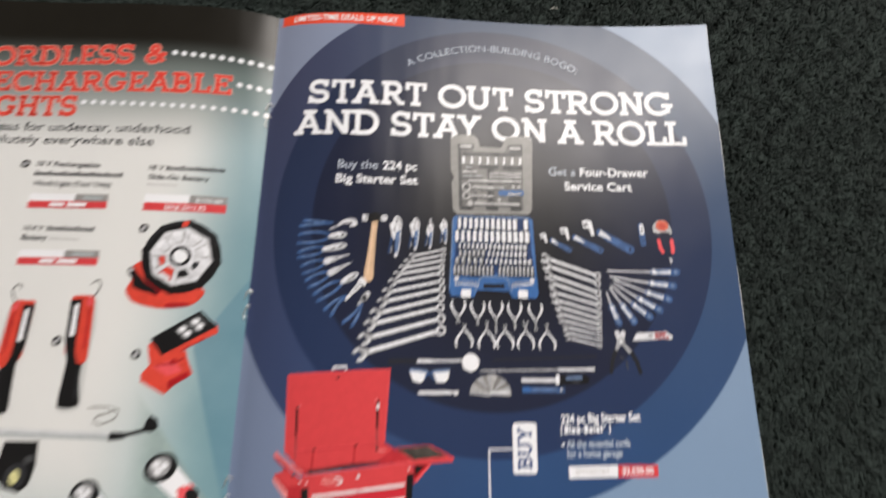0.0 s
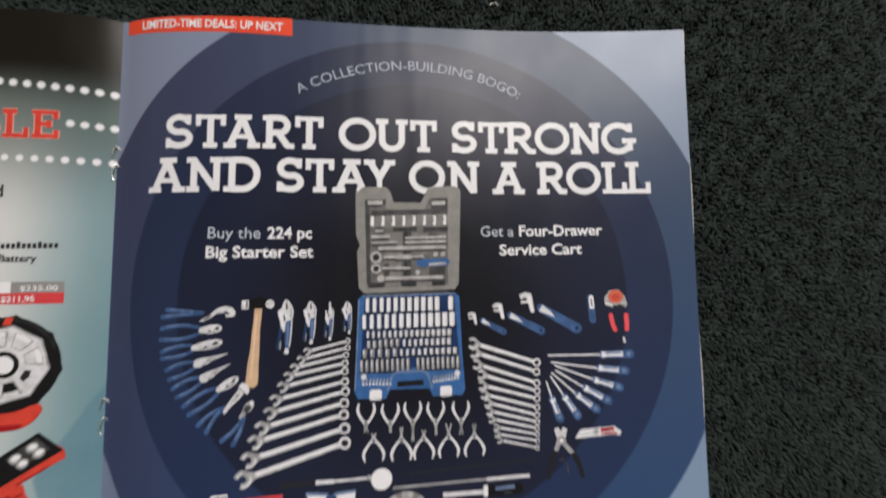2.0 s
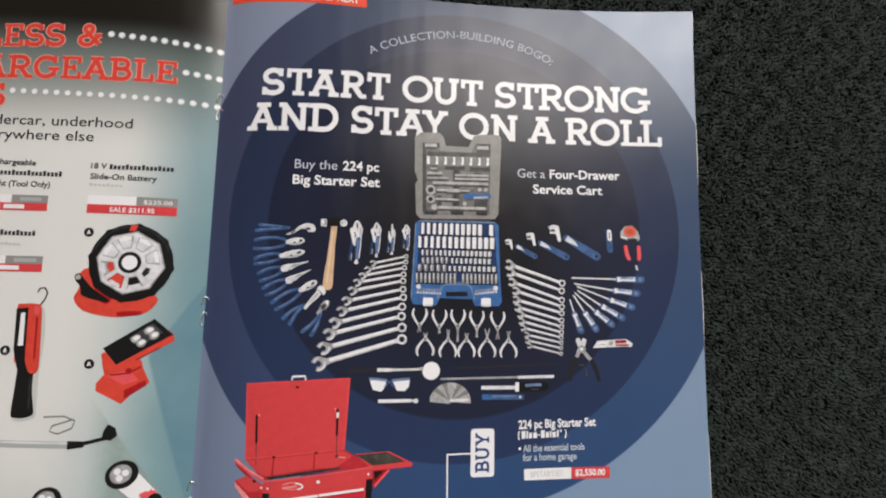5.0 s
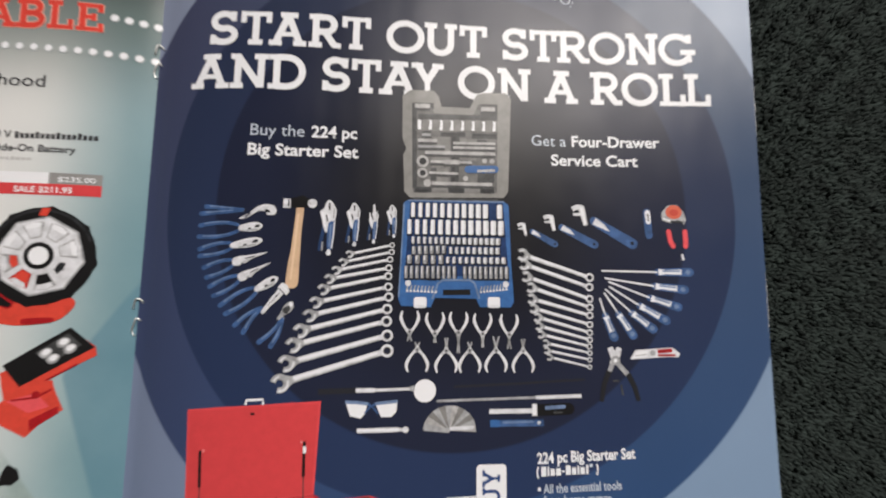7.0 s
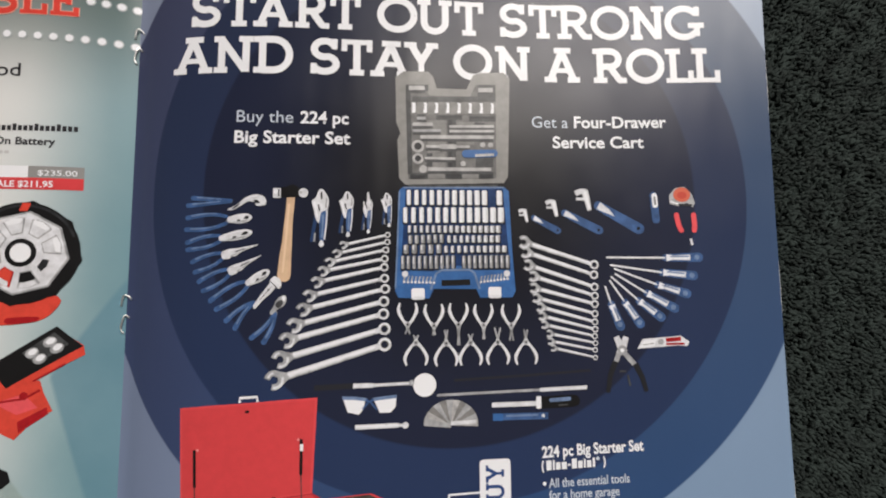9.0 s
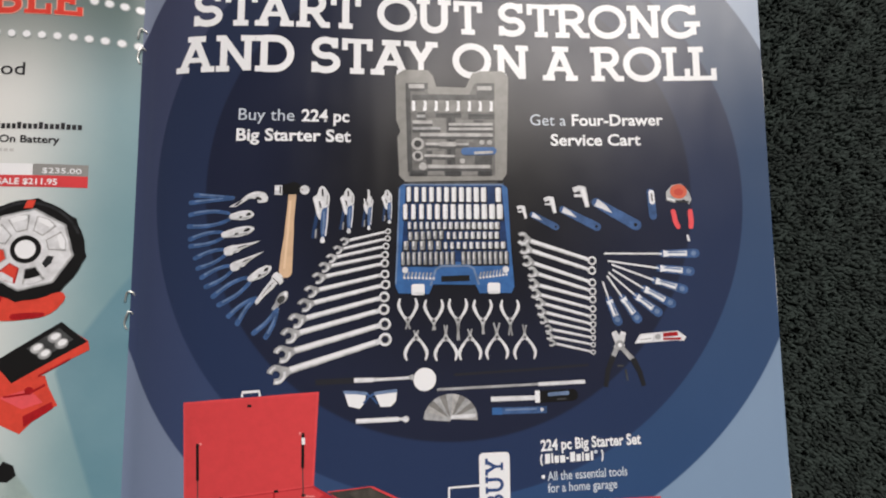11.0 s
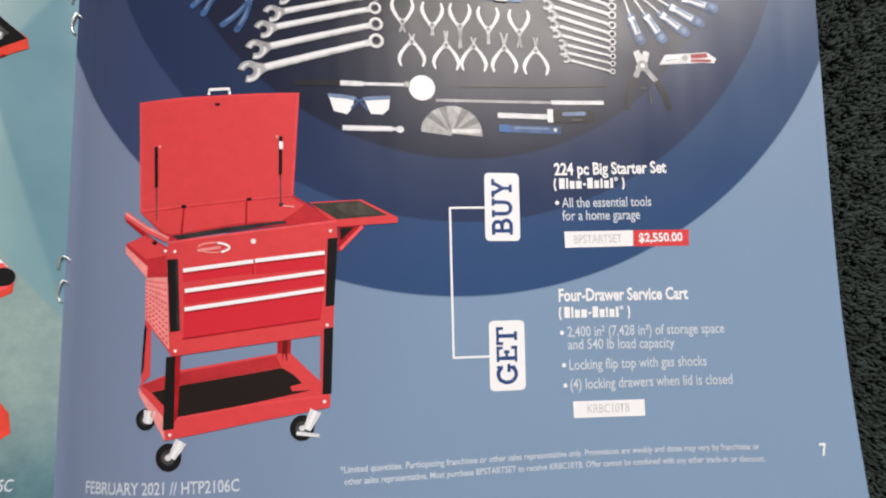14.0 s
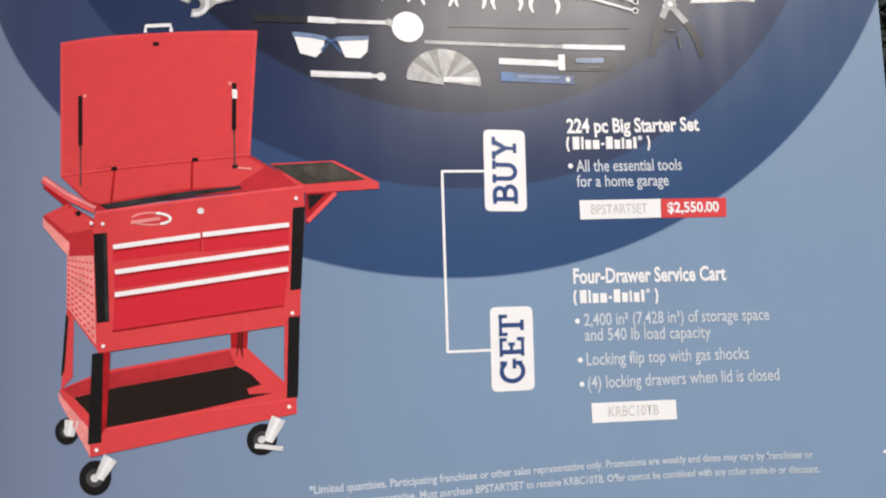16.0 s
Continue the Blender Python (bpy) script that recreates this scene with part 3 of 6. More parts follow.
    p.stroke(STEEL, 6, 1.0, 92.4, 200.3, 95.3, 200.4)
    p.stroke(GREY_MID, 5, 1.7, 91.0, 197.5, 97.6, 197.8)
    p.stroke(LID_TOOL, 6, 1.2, 91.0, 198.2, 97.6, 198.4)
    p.stroke(GREY_MID, 5, 1.4, 91.0, 195.3, 100.2, 195.6)
    p.stroke(STEEL, 6, 0.9, 91.0, 196.0, 100.2, 196.3)
    p.stroke(GREY_MID, 5, 1.4, 103.1, 197.1, 118.0, 197.5)
    p.stroke(LID_TOOL, 6, 0.9, 103.1, 197.8, 118.0, 198.2)
    p.stroke(GREY_MID, 5, 1.4, 103.1, 195.5, 118.0, 195.9)
    p.stroke(LID_TOOL, 6, 0.9, 103.1, 196.2, 118.0, 196.6)
    p.stroke(GREY_MID, 5, 1.7, 93.5, 193.3, 118.0, 193.8)
    p.stroke(LID_TOOL, 6, 1.2, 93.5, 194.0, 118.0, 194.5)
    p.stroke(GREY_MID, 5, 1.4, 95.2, 190.1, 109.8, 190.5)
    p.stroke(LID_TOOL, 6, 0.9, 95.3, 190.8, 109.8, 191.1)
    p.stroke(GREY_MID, 5, 2.1, 99.9, 190.2, 105.4, 190.4)
    p.stroke(LID_TOOL, 6, 1.6, 99.9, 190.9, 105.4, 191.0)
    p.stroke(GREY_MID, 5, 1.3, 94.9, 186.2, 105.0, 186.3)
    p.stroke(LID_TOOL, 6, 0.8, 94.9, 186.9, 105.0, 186.9)
    p.stroke(GREY_MID, 5, 1.7, 95.9, 182.5, 116.8, 182.8)
    p.stroke(LID_TOOL, 6, 1.2, 95.9, 183.2, 116.8, 183.5)
    p.disc(LID_TOOL, 6, 94.4, 183.2, 1.3)
    p.disc(LID_TOOL, 6, 92.7, 190.8, 2.1).disc(GREY_DARK, 7, 92.7, 190.8, 1.2)
    p.disc(LID_TOOL, 6, 92.7, 186.7, 1.8).disc(GREY_DARK, 7, 92.7, 186.7, 1.0)
    p.stroke(CASE_BLUE, 6, 2.6, 108.4, 188.6, 117.9, 189.0, round_ends=True)
    p.stroke(LID_TOOL, 7, 0.9, 111.6, 188.1, 117.9, 188.5)
    for x, y in ((114.2, 191.8), (116.8, 191.8), (107.5, 185.3)):
        p.disc(LID_TOOL, 6, x, y, 0.9, n=10)
    # tray
    p.poly(CASE_BLUE, 2, 87.8, 177.2, 121.0, 177.7, 122.6, 176.3, 123.4, 155.5, 124.2, 143.4, 123.1, 141.4, 112.6, 141.4, 111.3, 144.2, 97.5, 144.4, 96.1, 141.3, 86.4, 141.7, 85.4, 143.8, 86.0, 155.6, 86.6, 176.1)
    p.poly(CASE_DEEP, 3, 88.8, 176.5, 120.6, 177.0, 122.6, 150.9, 112.1, 150.2, 108.9, 151.6, 100.0, 151.7, 97.5, 149.9, 87.1, 150.7)
    p.stroke(GREY_MID, 3, 0.7, 89.5, 177.6, 119.1, 178.1)
    return p


p = toolbox()


def socket_row(n, x0, y0, x1, y1, long, wide, mat, grow=0.0, skip=()):
    for i in range(n):
        if i in skip:
            continue
        a = i / (n - 1)
        x, y = x0 + (x1 - x0) * a, y0 + (y1 - y0) * a
        w = wide * (1 + grow * a)
        p.rect(BLACK, 4, x - w / 2 - 0.2, y - long / 2 - 0.55, x + w / 2 + 0.35, y + long / 2 - 0.2)
        p.rect(mat, 5, x - w / 2, y - long / 2, x + w / 2, y + long / 2, radius=w * 0.28)
        p.rect(SILVER if mat is WHITE else (GREY if mat is STEEL else STEEL), 6, x + w * 0.16, y - long / 2 + 0.15, x + w * 0.46, y + long / 2 - 0.3)
        if mat is not WHITE:
            p.rect(WHITE, 6, x - w * 0.34, y - long * 0.1, x - w * 0.08, y + long * 0.42)


socket_row(13, 89.7, 173.8, 119.4, 174.0, 4.9, 1.25, WHITE, 0.45, skip=(11,))
socket_row(13, 88.6, 168.0, 119.8, 168.3, 5.0, 1.3, WHITE, 0.5)
socket_row(16, 89.9, 163.5, 118.8, 163.6, 2.3, 0.9, SILVER, 0.7)
socket_row(6, 90.2, 160.1, 100.2, 160.5, 2.7, 1.2, STEEL)
socket_row(9, 102.6, 160.3, 118.6, 160.4, 2.3, 1.0, SILVER, 0.4)
socket_row(5, 88.8, 157.0, 99.3, 157.1, 2.9, 1.5, STEEL)
socket_row(10, 101.6, 157.0, 120.7, 157.1, 2.2, 1.0, SILVER, 0.5)
socket_row(20, 87.8, 152.8, 121.7, 153.0, 4.2, 1.0, STEEL, 0.1, skip=(10,))
for k in range(9):
    a = k / 8
    for q in (Vector((88.3, 147.6)).lerp(Vector((97.7, 147.3)), a), Vector((112.9, 147.4)).lerp(Vector((121.6, 148.4)), a)):
        p.stroke(STEEL, 5, 0.45, q.x - 0.3, q.y - 0.9 - 0.4 * math.sin(a * 3), q.x + 0.3, q.y + 0.9)
        p.disc(SILVER, 6, q.x, q.y - 1.0, 0.4, n=8)
p.disc(SILVER, 6, 88.5, 149.1, 1.0, n=10).disc(SILVER, 6, 121.4, 149.1, 1.1, n=10)
p.stroke(BLUE_PALE, 5, 0.7, 96.6, 144.0, 98.4, 149.2, 100.1, 150.3, 109.2, 150.4, 110.8, 149.3, 112.4, 144.2)
p.stroke(BLUE_PALE, 5, 0.5, 88.0, 177.0, 121.0, 177.5).stroke(BLUE_PALE, 5, 0.5, 86.7, 175.8, 86.0, 155.6, 85.5, 144.5)
p.poly(CASE_BLUE, 5, 99.6, 148.9, 109.2, 149.2, 110.0, 144.9, 99.2, 144.8)
p.poly(BLACK, 6, 100.1, 147.1, 109.2, 147.3, 109.4, 145.4, 100.1, 145.2)
p.rect(WHITE, 6, 90.5, 141.0, 94.7, 144.6, radius=0.7).rect(SILVER, 7, 90.7, 141.0, 94.5, 142.0, radius=0.4)
p.rect(WHITE, 6, 115.2, 141.2, 119.4, 144.8, radius=0.7).rect(SILVER, 7, 115.4, 141.2, 119.2, 142.2, radius=0.4)
p.done()


def pliers(kind, hx, hy, px, py, ax, ay, bx, by, wide, jaw):
    """Blue-handled pliers: jaw tip at (hx, hy), pivot (px, py), handle ends a and b. kind: the shape of the jaws."""
    p = Print("printed_pliers", page, "photo of blue-handled pliers")
    o, tip = Vector((px, py)), Vector((hx, hy))
    d = tip - o
    k = Vector((-d.y, d.x)).normalized()
    w = k * (jaw / 2)
    for ex, ey in ((ax, ay), (bx, by)):
        e = Vector((ex, ey))
        side = k if (e - o).dot(k) > 0 else -k
        start = o + side * (1.1 if kind == "pump" else 0.25)
        line = [start.lerp(e, i / 10) + side * (e - o).length * (0.0 if kind == "pump" else 0.085) * math.sin(math.pi * (i / 10) ** 0.8) for i in range(11)]
        first = line[0] - d * 0.10
        p.stroke(GREY_MID if side == k else STEEL, 1, wide * 0.75, *first, *line[1], *line[2])
        p.stroke(BLUE, 2, wide * 0.70, *[v for q in line[1:] for v in q], taper=wide * 1.02, round_ends=True)
        p.stroke(BLUE_PALE, 3, wide * 0.16, *[v for q in line[3:10] for v in q + Vector((-0.05, wide * 0.18))], taper=wide * 0.34)
    put = {"at": o, "along": d, "across": w}
    if kind == "pump":
        p.shape(SILVER, 3, -0.32, -0.62, -0.10, -0.78, 0.22, -0.25, 0.42, 0.10, 0.66, -0.18, 0.70, -0.80, 0.98, -0.92, 1.06, -0.30, 0.98, 0.55, 0.72, 1.05, 0.40, 0.85, 0.05, 0.0, -0.18, -0.35, **put)
        p.shape(GREY_DARK, 4, 0.62, 0.15, 0.70, -0.35, 0.84, -0.45, 0.76, 0.10, **put)
        p.shape(GREY_DARK, 4, -0.14, -0.56, -0.06, -0.62, 0.16, -0.05, 0.08, 0.02, **put)
        p.stroke(WHITE, 4, 0.35, *(o + d * 0.3 + w * 0.5), *(o + d * 0.55 + w * 0.8), *(o + d * 0.8 + w * 0.72))
    elif kind == "nose":
        p.shape(SILVER, 3, -0.12, -0.75, 0.08, -1.15, 0.16, -0.80, 0.28, -1.0, 0.46, -0.55, 0.98, -0.05, 1.0, 0.12, 0.45, 0.55, 0.15, 0.95, -0.10, 0.75, **put)
        p.shape(GREY_MID, 4, 0.30, -0.15, 0.55, -0.12, 0.62, 0.06, 0.36, 0.12, **put)
        p.stroke(WHITE, 4, 0.4, *(o + d * 0.1 + w * 0.55), *(o + d * 0.9 + w * 0.1), taper=0.15)
        p.stroke(STEEL, 4, 0.3, *(o + d * 0.15 - w * 0.7), *(o + d * 0.75 - w * 0.18), taper=0.15)
    elif kind == "end":
        p.shape(SILVER, 3, -0.30, -0.45, 0.15, -0.45, 0.55, -0.75, 0.86, -0.72, 0.92, -1.35, 1.10, -1.25, 1.24, -0.2, 1.18, 0.95, 0.95, 1.05, 0.82, 0.70, 0.45, 0.62, 0.05, 0.42, -0.25, 0.25, **put)
        p.stroke(GREY_MID, 4, 0.3, *(o + d * 0.9 - w * 1.0), *(o + d * 0.92 + w * 0.8)).stroke(WHITE, 4, 0.5, *(o + d * 1.08 - w * 0.9), *(o + d * 1.08 + w * 0.75))
        p.stroke(GREY, 4, 0.25, *(o + d * 0.1), *(o + d * 0.8)).disc(GREY_DARK, 5, *(o + d * 0.62), 0.3, n=8)
    elif kind == "diagonal":
        p.shape(STEEL, 3, -0.35, -0.30, 0.10, -0.50, 0.45, -0.95, 0.80, -0.80, 1.02, -0.15, 0.98, 0.45, 0.72, 0.90, 0.35, 0.85, 0.05, 0.50, -0.35, 0.30, **put)
        p.shape(GREY_MID, 4, 0.20, -0.55, 0.55, -0.60, 0.70, 0.0, 0.50, 0.55, 0.20, 0.45, **put)
        p.shape(WHITE, 4, 0.72, -0.55, 0.98, -0.10, 0.92, 0.45, 0.76, 0.30, **put)
    else:
        p.shape(SILVER, 3, -0.16, -0.50, 0.12, -0.85, 0.45, -1.05, 0.80, -0.85, 1.0, -0.25, 1.0, 0.30, 0.82, 0.85, 0.45, 0.98, 0.10, 0.72, -0.16, 0.40, **put)
        p.shape(STEEL, 4, 0.05, -0.65, 0.45, -0.88, 0.78, -0.70, 0.70, -0.50, 0.35, -0.52, **put)
        p.shape(GREY_DARK, 5, 0.60, -0.10, 0.78, -0.30, 0.88, 0.05, 0.80, 0.45, 0.70, 0.30, 0.72, 0.08, **put)
        p.shape(GREY_DARK, 5, 0.30, -0.55, 0.42, -0.50, 0.44, -0.20, 0.32, -0.18, **put)
        p.stroke(WHITE, 5, 0.4, *(o + d * 0.1 + w * 0.5), *(o + d * 0.5 + w * 0.72), *(o + d * 0.85 + w * 0.55))
    p.done()


pliers("pump", 44.6, 172.8, 35.8, 171.2, 22.0, 173.4, 20.5, 171.0, 1.5, 4.0)
pliers("slip", 40.9, 167.1, 34.5, 166.5, 20.5, 167.1, 20.2, 163.4, 1.5, 3.0)
pliers("slip", 41.1, 162.4, 32.5, 160.8, 20.7, 159.3, 21.0, 157.1, 1.5, 3.0)
pliers("nose", 42.9, 158.4, 33.2, 155.5, 22.7, 153.3, 23.7, 150.1, 1.5, 2.8)
pliers("nose", 44.0, 155.0, 35.3, 150.6, 25.1, 147.2, 26.6, 144.3, 1.5, 2.8)
pliers("slip", 46.8, 150.3, 40.8, 147.0, 29.0, 141.3, 30.9, 138.7, 1.6, 3.0)
pliers("end", 48.6, 146.7, 43.7, 140.9, 34.1, 135.2, 36.9, 133.0, 1.6, 3.2)
pliers("diagonal", 51.9, 142.5, 48.7, 138.6, 42.0, 130.0, 45.7, 128.7, 1.6, 3.0)

p = Print("printed_hammer", page, "photo of ball-peen hammer with wooden handle")
p.stroke(WOOD, 1, 2.5, 52.8, 174.3, 52.6, 170.5, 52.2, 165.6)
p.stroke(WOOD, 1, 2.5, 52.2, 166.0, 51.9, 159.1, 51.5, 155.0, 51.2, 148.9, taper=4.1, round_ends=True)
p.stroke(ink("hammer_shine", (0.70, 0.52, 0.36)), 2, 0.7, 52.2, 171.4, 51.7, 162.3, 50.8, 149.8)
p.stroke(BLACK, 2, 2.6, 49.1, 174.8, 56.2, 175.0).shape(BLACK, 2, 49.6, 173.6, 49.6, 176.3, 51.4, 176.9, 53.2, 177.6, 54.9, 176.8, 56.0, 176.0, 56.0, 174.0, 54.4, 173.5)
p.stroke(SILVER, 3, 3.1, 47.2, 174.8, 49.6, 174.8).stroke(WHITE, 4, 1.0, 47.4, 175.1, 49.5, 175.1).stroke(GREY_MID, 4, 0.5, 49.0, 176.0, 49.0, 173.7)
p.disc(SILVER, 3, 56.6, 174.9, 1.5)
p.stroke(STEEL, 3, 0.8, 55.4, 175.0, 56.2, 175.0)
p.done()


def locking_pliers(tx, ty, bx, by, wide, slim=False):
    p = Print("printed_locking_pliers", page, "photo of locking pliers with blue grips")
    t, b = Vector((tx, ty)), Vector((bx, by))
    d = b - t
    k = Vector((-d.y, d.x)).normalized() * wide
    put = {"at": t, "along": d, "across": k}
    p.stroke(LEVER_BLUE, 1, wide * 0.24, *(t + d * 0.46 - k * 0.28), *(t + d * 0.70 - k * 0.44), *(t + d * 0.90 - k * 0.56), taper=wide * 0.18, round_ends=True)
    p.stroke(STEEL, 2, wide * 0.10, *(t + d * 0.76 - k * 0.36), *(t + d * 0.92 - k * 0.40))
    p.shape(BLUE, 2, 0.36, -0.04, 0.36, 0.36, 0.60, 0.32, 0.88, 0.20, 0.92, -0.06, 0.62, -0.10, **put)
    p.stroke(BLUE_PALE, 3, wide * 0.10, *(t + d * 0.45 + k * 0.12), *(t + d * 0.85 + k * 0.06))
    p.stroke(SILVER, 3, wide * 0.09, *(t + d * 0.38 + k * 0.35), *(t + d * 0.62 + k * 0.31), *(t + d * 0.88 + k * 0.20))
    if slim:
        p.shape(SILVER, 3, 0.0, -0.08, 0.0, 0.10, 0.16, 0.18, 0.26, 0.45, 0.40, 0.38, 0.46, 0.0, 0.62, -0.12, 0.54, -0.32, 0.38, -0.48, 0.30, -0.22, 0.16, -0.08, **put)
    else:
        p.shape(SILVER, 3, 0.0, -0.05, 0.03, 0.18, 0.18, 0.45, 0.36, 0.38, 0.41, 0.0, 0.60, -0.12, 0.52, -0.32, 0.35, -0.45, 0.21, -0.57, 0.15, -0.32, 0.05, -0.20, **put)
        p.stroke(GREY_DARK, 4, wide * 0.11, *(t + d * 0.05 + k * 0.01), *(t + d * 0.18 + k * 0.03))
    p.stroke(GREY_MID, 4, wide * 0.10, *(t + d * 0.27 - k * 0.17), *(t + d * 0.39 - k * 0.08))
    p.stroke(WHITE, 4, wide * 0.12, *(t + d * 0.22 - k * 0.40), *(t + d * 0.50 - k * 0.22)).stroke(STEEL, 4, wide * 0.08, *(t + d * 0.16 + k * 0.33), *(t + d * 0.33 + k * 0.28))
    p.shape(SILVER, 4, 0.90, -0.04, 0.90, 0.10, 0.98, 0.18, 1.01, 0.02, 0.98, -0.13, **put)
    p.done()


LEVER_BLUE = ink("lever_blue", (0.02, 0.045, 0.12))
locking_pliers(62.1, 176.2, 62.3, 157.9, 5.2)
locking_pliers(70.2, 175.5, 70.5, 161.0, 4.4)
locking_pliers(76.7, 175.1, 76.8, 162.1, 3.4, slim=True)
locking_pliers(82.6, 175.2, 83.4, 164.2, 3.4)


def wrench(ox, oy, rx, ry, wide):
    """Combination wrench: open jaw at o, ring at r; wide: the shaft's width."""
    p = Print("printed_wrench", page, "photo of chrome combination wrench")
    o, r = Vector((ox, oy)), Vector((rx, ry))
    d = (r - o).normalized()
    k = Vector((-d.y, d.x))
    p.stroke(SILVER, 1, wide * 0.82, *(o + d * wide * 0.8), *(r - d * wide * 0.6), taper=wide * 0.68)
    p.stroke(WHITE, 2, wide * 0.30, *(o + d * wide * 1.6 + k * wide * 0.12), *(r - d * wide * 1.2 + k * wide * 0.1))
    p.stroke(STEEL, 2, wide * 0.16, *(o + d * wide * 1.6 - k * wide * 0.34), *(r - d * wide * 1.2 - k * wide * 0.27))
    a = math.degrees(math.atan2(-d.y, -d.x)) + 14
    p.arc(STEEL, 2, *o, wide * 0.80, wide * 0.70, a + 40, a + 320, n=16).poly(STEEL, 2, *(o + d * wide * 0.5 + k * wide * 0.95), *(o + d * wide * 1.7 + k * wide * 0.35), *(o + d * wide * 1.7 - k * wide * 0.35), *(o + d * wide * 0.5 - k * wide * 0.95))
    p.arc(SILVER, 3, *(o + d * wide * 0.1), wide * 0.90, wide * 0.34, a + 45, a + 170, n=12).arc(SILVER, 3, *(o + d * wide * 0.1), wide * 0.80, wide * 0.25, a + 250, a + 315, n=8)
    p.arc(SILVER, 3, *r, wide * 0.60, wide * 0.40, 0, 360, n=20).arc(GREY, 4, *r, wide * 0.44, wide * 0.10, 0, 360, n=16)
    p.arc(WHITE, 4, *r, wide * 0.66, wide * 0.16, 20, 170, n=10)
    p.done()


wrench(69.1, 158.3, 83.0, 161.6, 1.15)
wrench(67.1, 155.6, 82.9, 159.3, 1.25)
wrench(65.0, 152.9, 82.4, 156.8, 1.35)
wrench(62.9, 150.1, 82.1, 154.0, 1.5)
wrench(61.1, 146.7, 82.0, 151.3, 1.65)
wrench(58.9, 142.5, 82.1, 147.8, 1.75)
wrench(57.1, 138.3, 82.3, 144.5, 1.9)
wrench(54.6, 133.5, 81.9, 140.6, 2.1)
wrench(52.5, 129.0, 81.8, 136.7, 2.2)
wrench(50.7, 123.4, 82.1, 132.1, 2.4)
wrench(49.1, 117.3, 82.2, 127.3, 2.6)
wrench(127.2, 159.4, 150.8, 151.8, 1.9)
wrench(127.7, 156.1, 150.6, 148.5, 1.8)
wrench(128.4, 151.9, 150.6, 144.5, 1.7)
wrench(130.0, 148.2, 150.6, 141.6, 1.65)
wrench(130.2, 144.4, 150.5, 138.9, 1.6)
wrench(130.8, 141.2, 150.4, 135.8, 1.5)
wrench(132.1, 138.2, 150.3, 133.1, 1.45)
wrench(132.6, 135.3, 150.3, 130.7, 1.35)
wrench(133.3, 132.5, 150.1, 128.5, 1.25)
wrench(134.9, 129.6, 150.2, 126.3, 1.15)
wrench(135.2, 127.2, 150.1, 124.1, 1.1)
wrench(136.1, 125.0, 150.0, 121.7, 1.05)


def adjustable_wrench(jx, jy, sx, sy, ex, ey, wide):
    p = Print("printed_adjustable_wrench", page, "photo of adjustable wrench with blue grip")
    s, e, j = Vector((sx, sy)), Vector((ex, ey)), Vector((jx, jy))
    grip, wide = wide, wide * 0.78
    d = (e - s).normalized()
    k = Vector((-d.y, d.x))
    p.stroke(BLUE, 1, grip, *s, *e, taper=grip * 1.2, round_ends=True)
    p.poly(SILVER, 2, *(s + k * wide * 0.55), *(s - k * wide * 0.55), *(s + (e - s) * 0.42 - k * wide * 0.2), *(s + (e - s) * 0.25 + k * wide * 0.3))
    p.disc(BLACK, 2, *(e - d * wide * 0.1), wide * 0.26, n=10)
    p.stroke(SILVER, 2, wide * 0.75, j.x - wide * 1.1, j.y + wide * 0.65, j.x - wide * 0.3, j.y + wide * 1.0, j.x + wide * 0.4, j.y + wide * 0.9)
    p.stroke(SILVER, 2, wide * 1.0, j.x + wide * 0.2, j.y + wide * 1.1, j.x + wide * 0.55, j.y - wide * 0.3, j.x + wide * 0.85, j.y - wide * 1.7, taper=wide * 0.6)
    p.stroke(WHITE, 3, wide * 0.35, j.x + wide * 0.25, j.y + wide * 0.9, j.x + wide * 0.8, j.y - wide * 1.4)
    p.stroke(SILVER, 2, wide * 0.4, j.x - wide * 1.0, j.y - wide * 0.1, j.x + wide * 0.3, j.y - wide * 0.1)
    p.done()


adjustable_wrench(127.4, 168.5, 130.9, 167.4, 138.9, 163.2, 1.9)
adjustable_wrench(137.1, 171.1, 141.4, 169.1, 153.0, 163.3, 2.4)
adjustable_wrench(147.9, 174.1, 153.0, 171.6, 166.6, 163.8, 3.1)

p = Print("printed_bit_driver", page, "photo of blue and white bit driver")
p.stroke(BLUE, 1, 2.6, 172.0, 175.1, 172.6, 166.9, round_ends=True)
p.stroke(WHITE, 2, 1.9, 172.3, 175.0, 172.5, 171.8, round_ends=True).stroke(GREY, 3, 0.6, 172.3, 174.7, 172.5, 171.9).done()
p = Print("printed_tape_measure", page, "photo of orange and chrome tape measure")
p.poly(STEEL, 1, 177.4, 175.1, 179.5, 177.6, 182.8, 178.1, 185.2, 175.5, 186.1, 172.5, 185.2, 170.9, 183.4, 172.6, 180.4, 171.3, 177.5, 172.2)
p.disc(ink("tape_orange", (0.58, 0.13, 0.08)), 2, 181.7, 175.3, 2.9, ry=2.5).disc(ink("tape_mark", (0.50, 0.07, 0.05)), 3, 181.7, 175.1, 1.6, ry=1.2)
p.stroke(GREY_DARK, 3, 0.7, 180.4, 171.9, 185.0, 171.7).stroke(WHITE, 3, 0.6, 177.6, 173.0, 180.4, 172.1).done()
p = Print("printed_cutters", page, "photo of red-handled cutters")
p.stroke(RED_LIGHT, 1, 1.7, 179.6, 168.4, 180.2, 165.0, 181.0, 163.2, round_ends=True)
p.stroke(RED_LIGHT, 1, 1.7, 185.4, 168.4, 185.6, 165.0, 185.4, 163.2, round_ends=True)
p.stroke(SILVER, 1, 0.8, 184.0, 160.4, 184.5, 158.2).done()


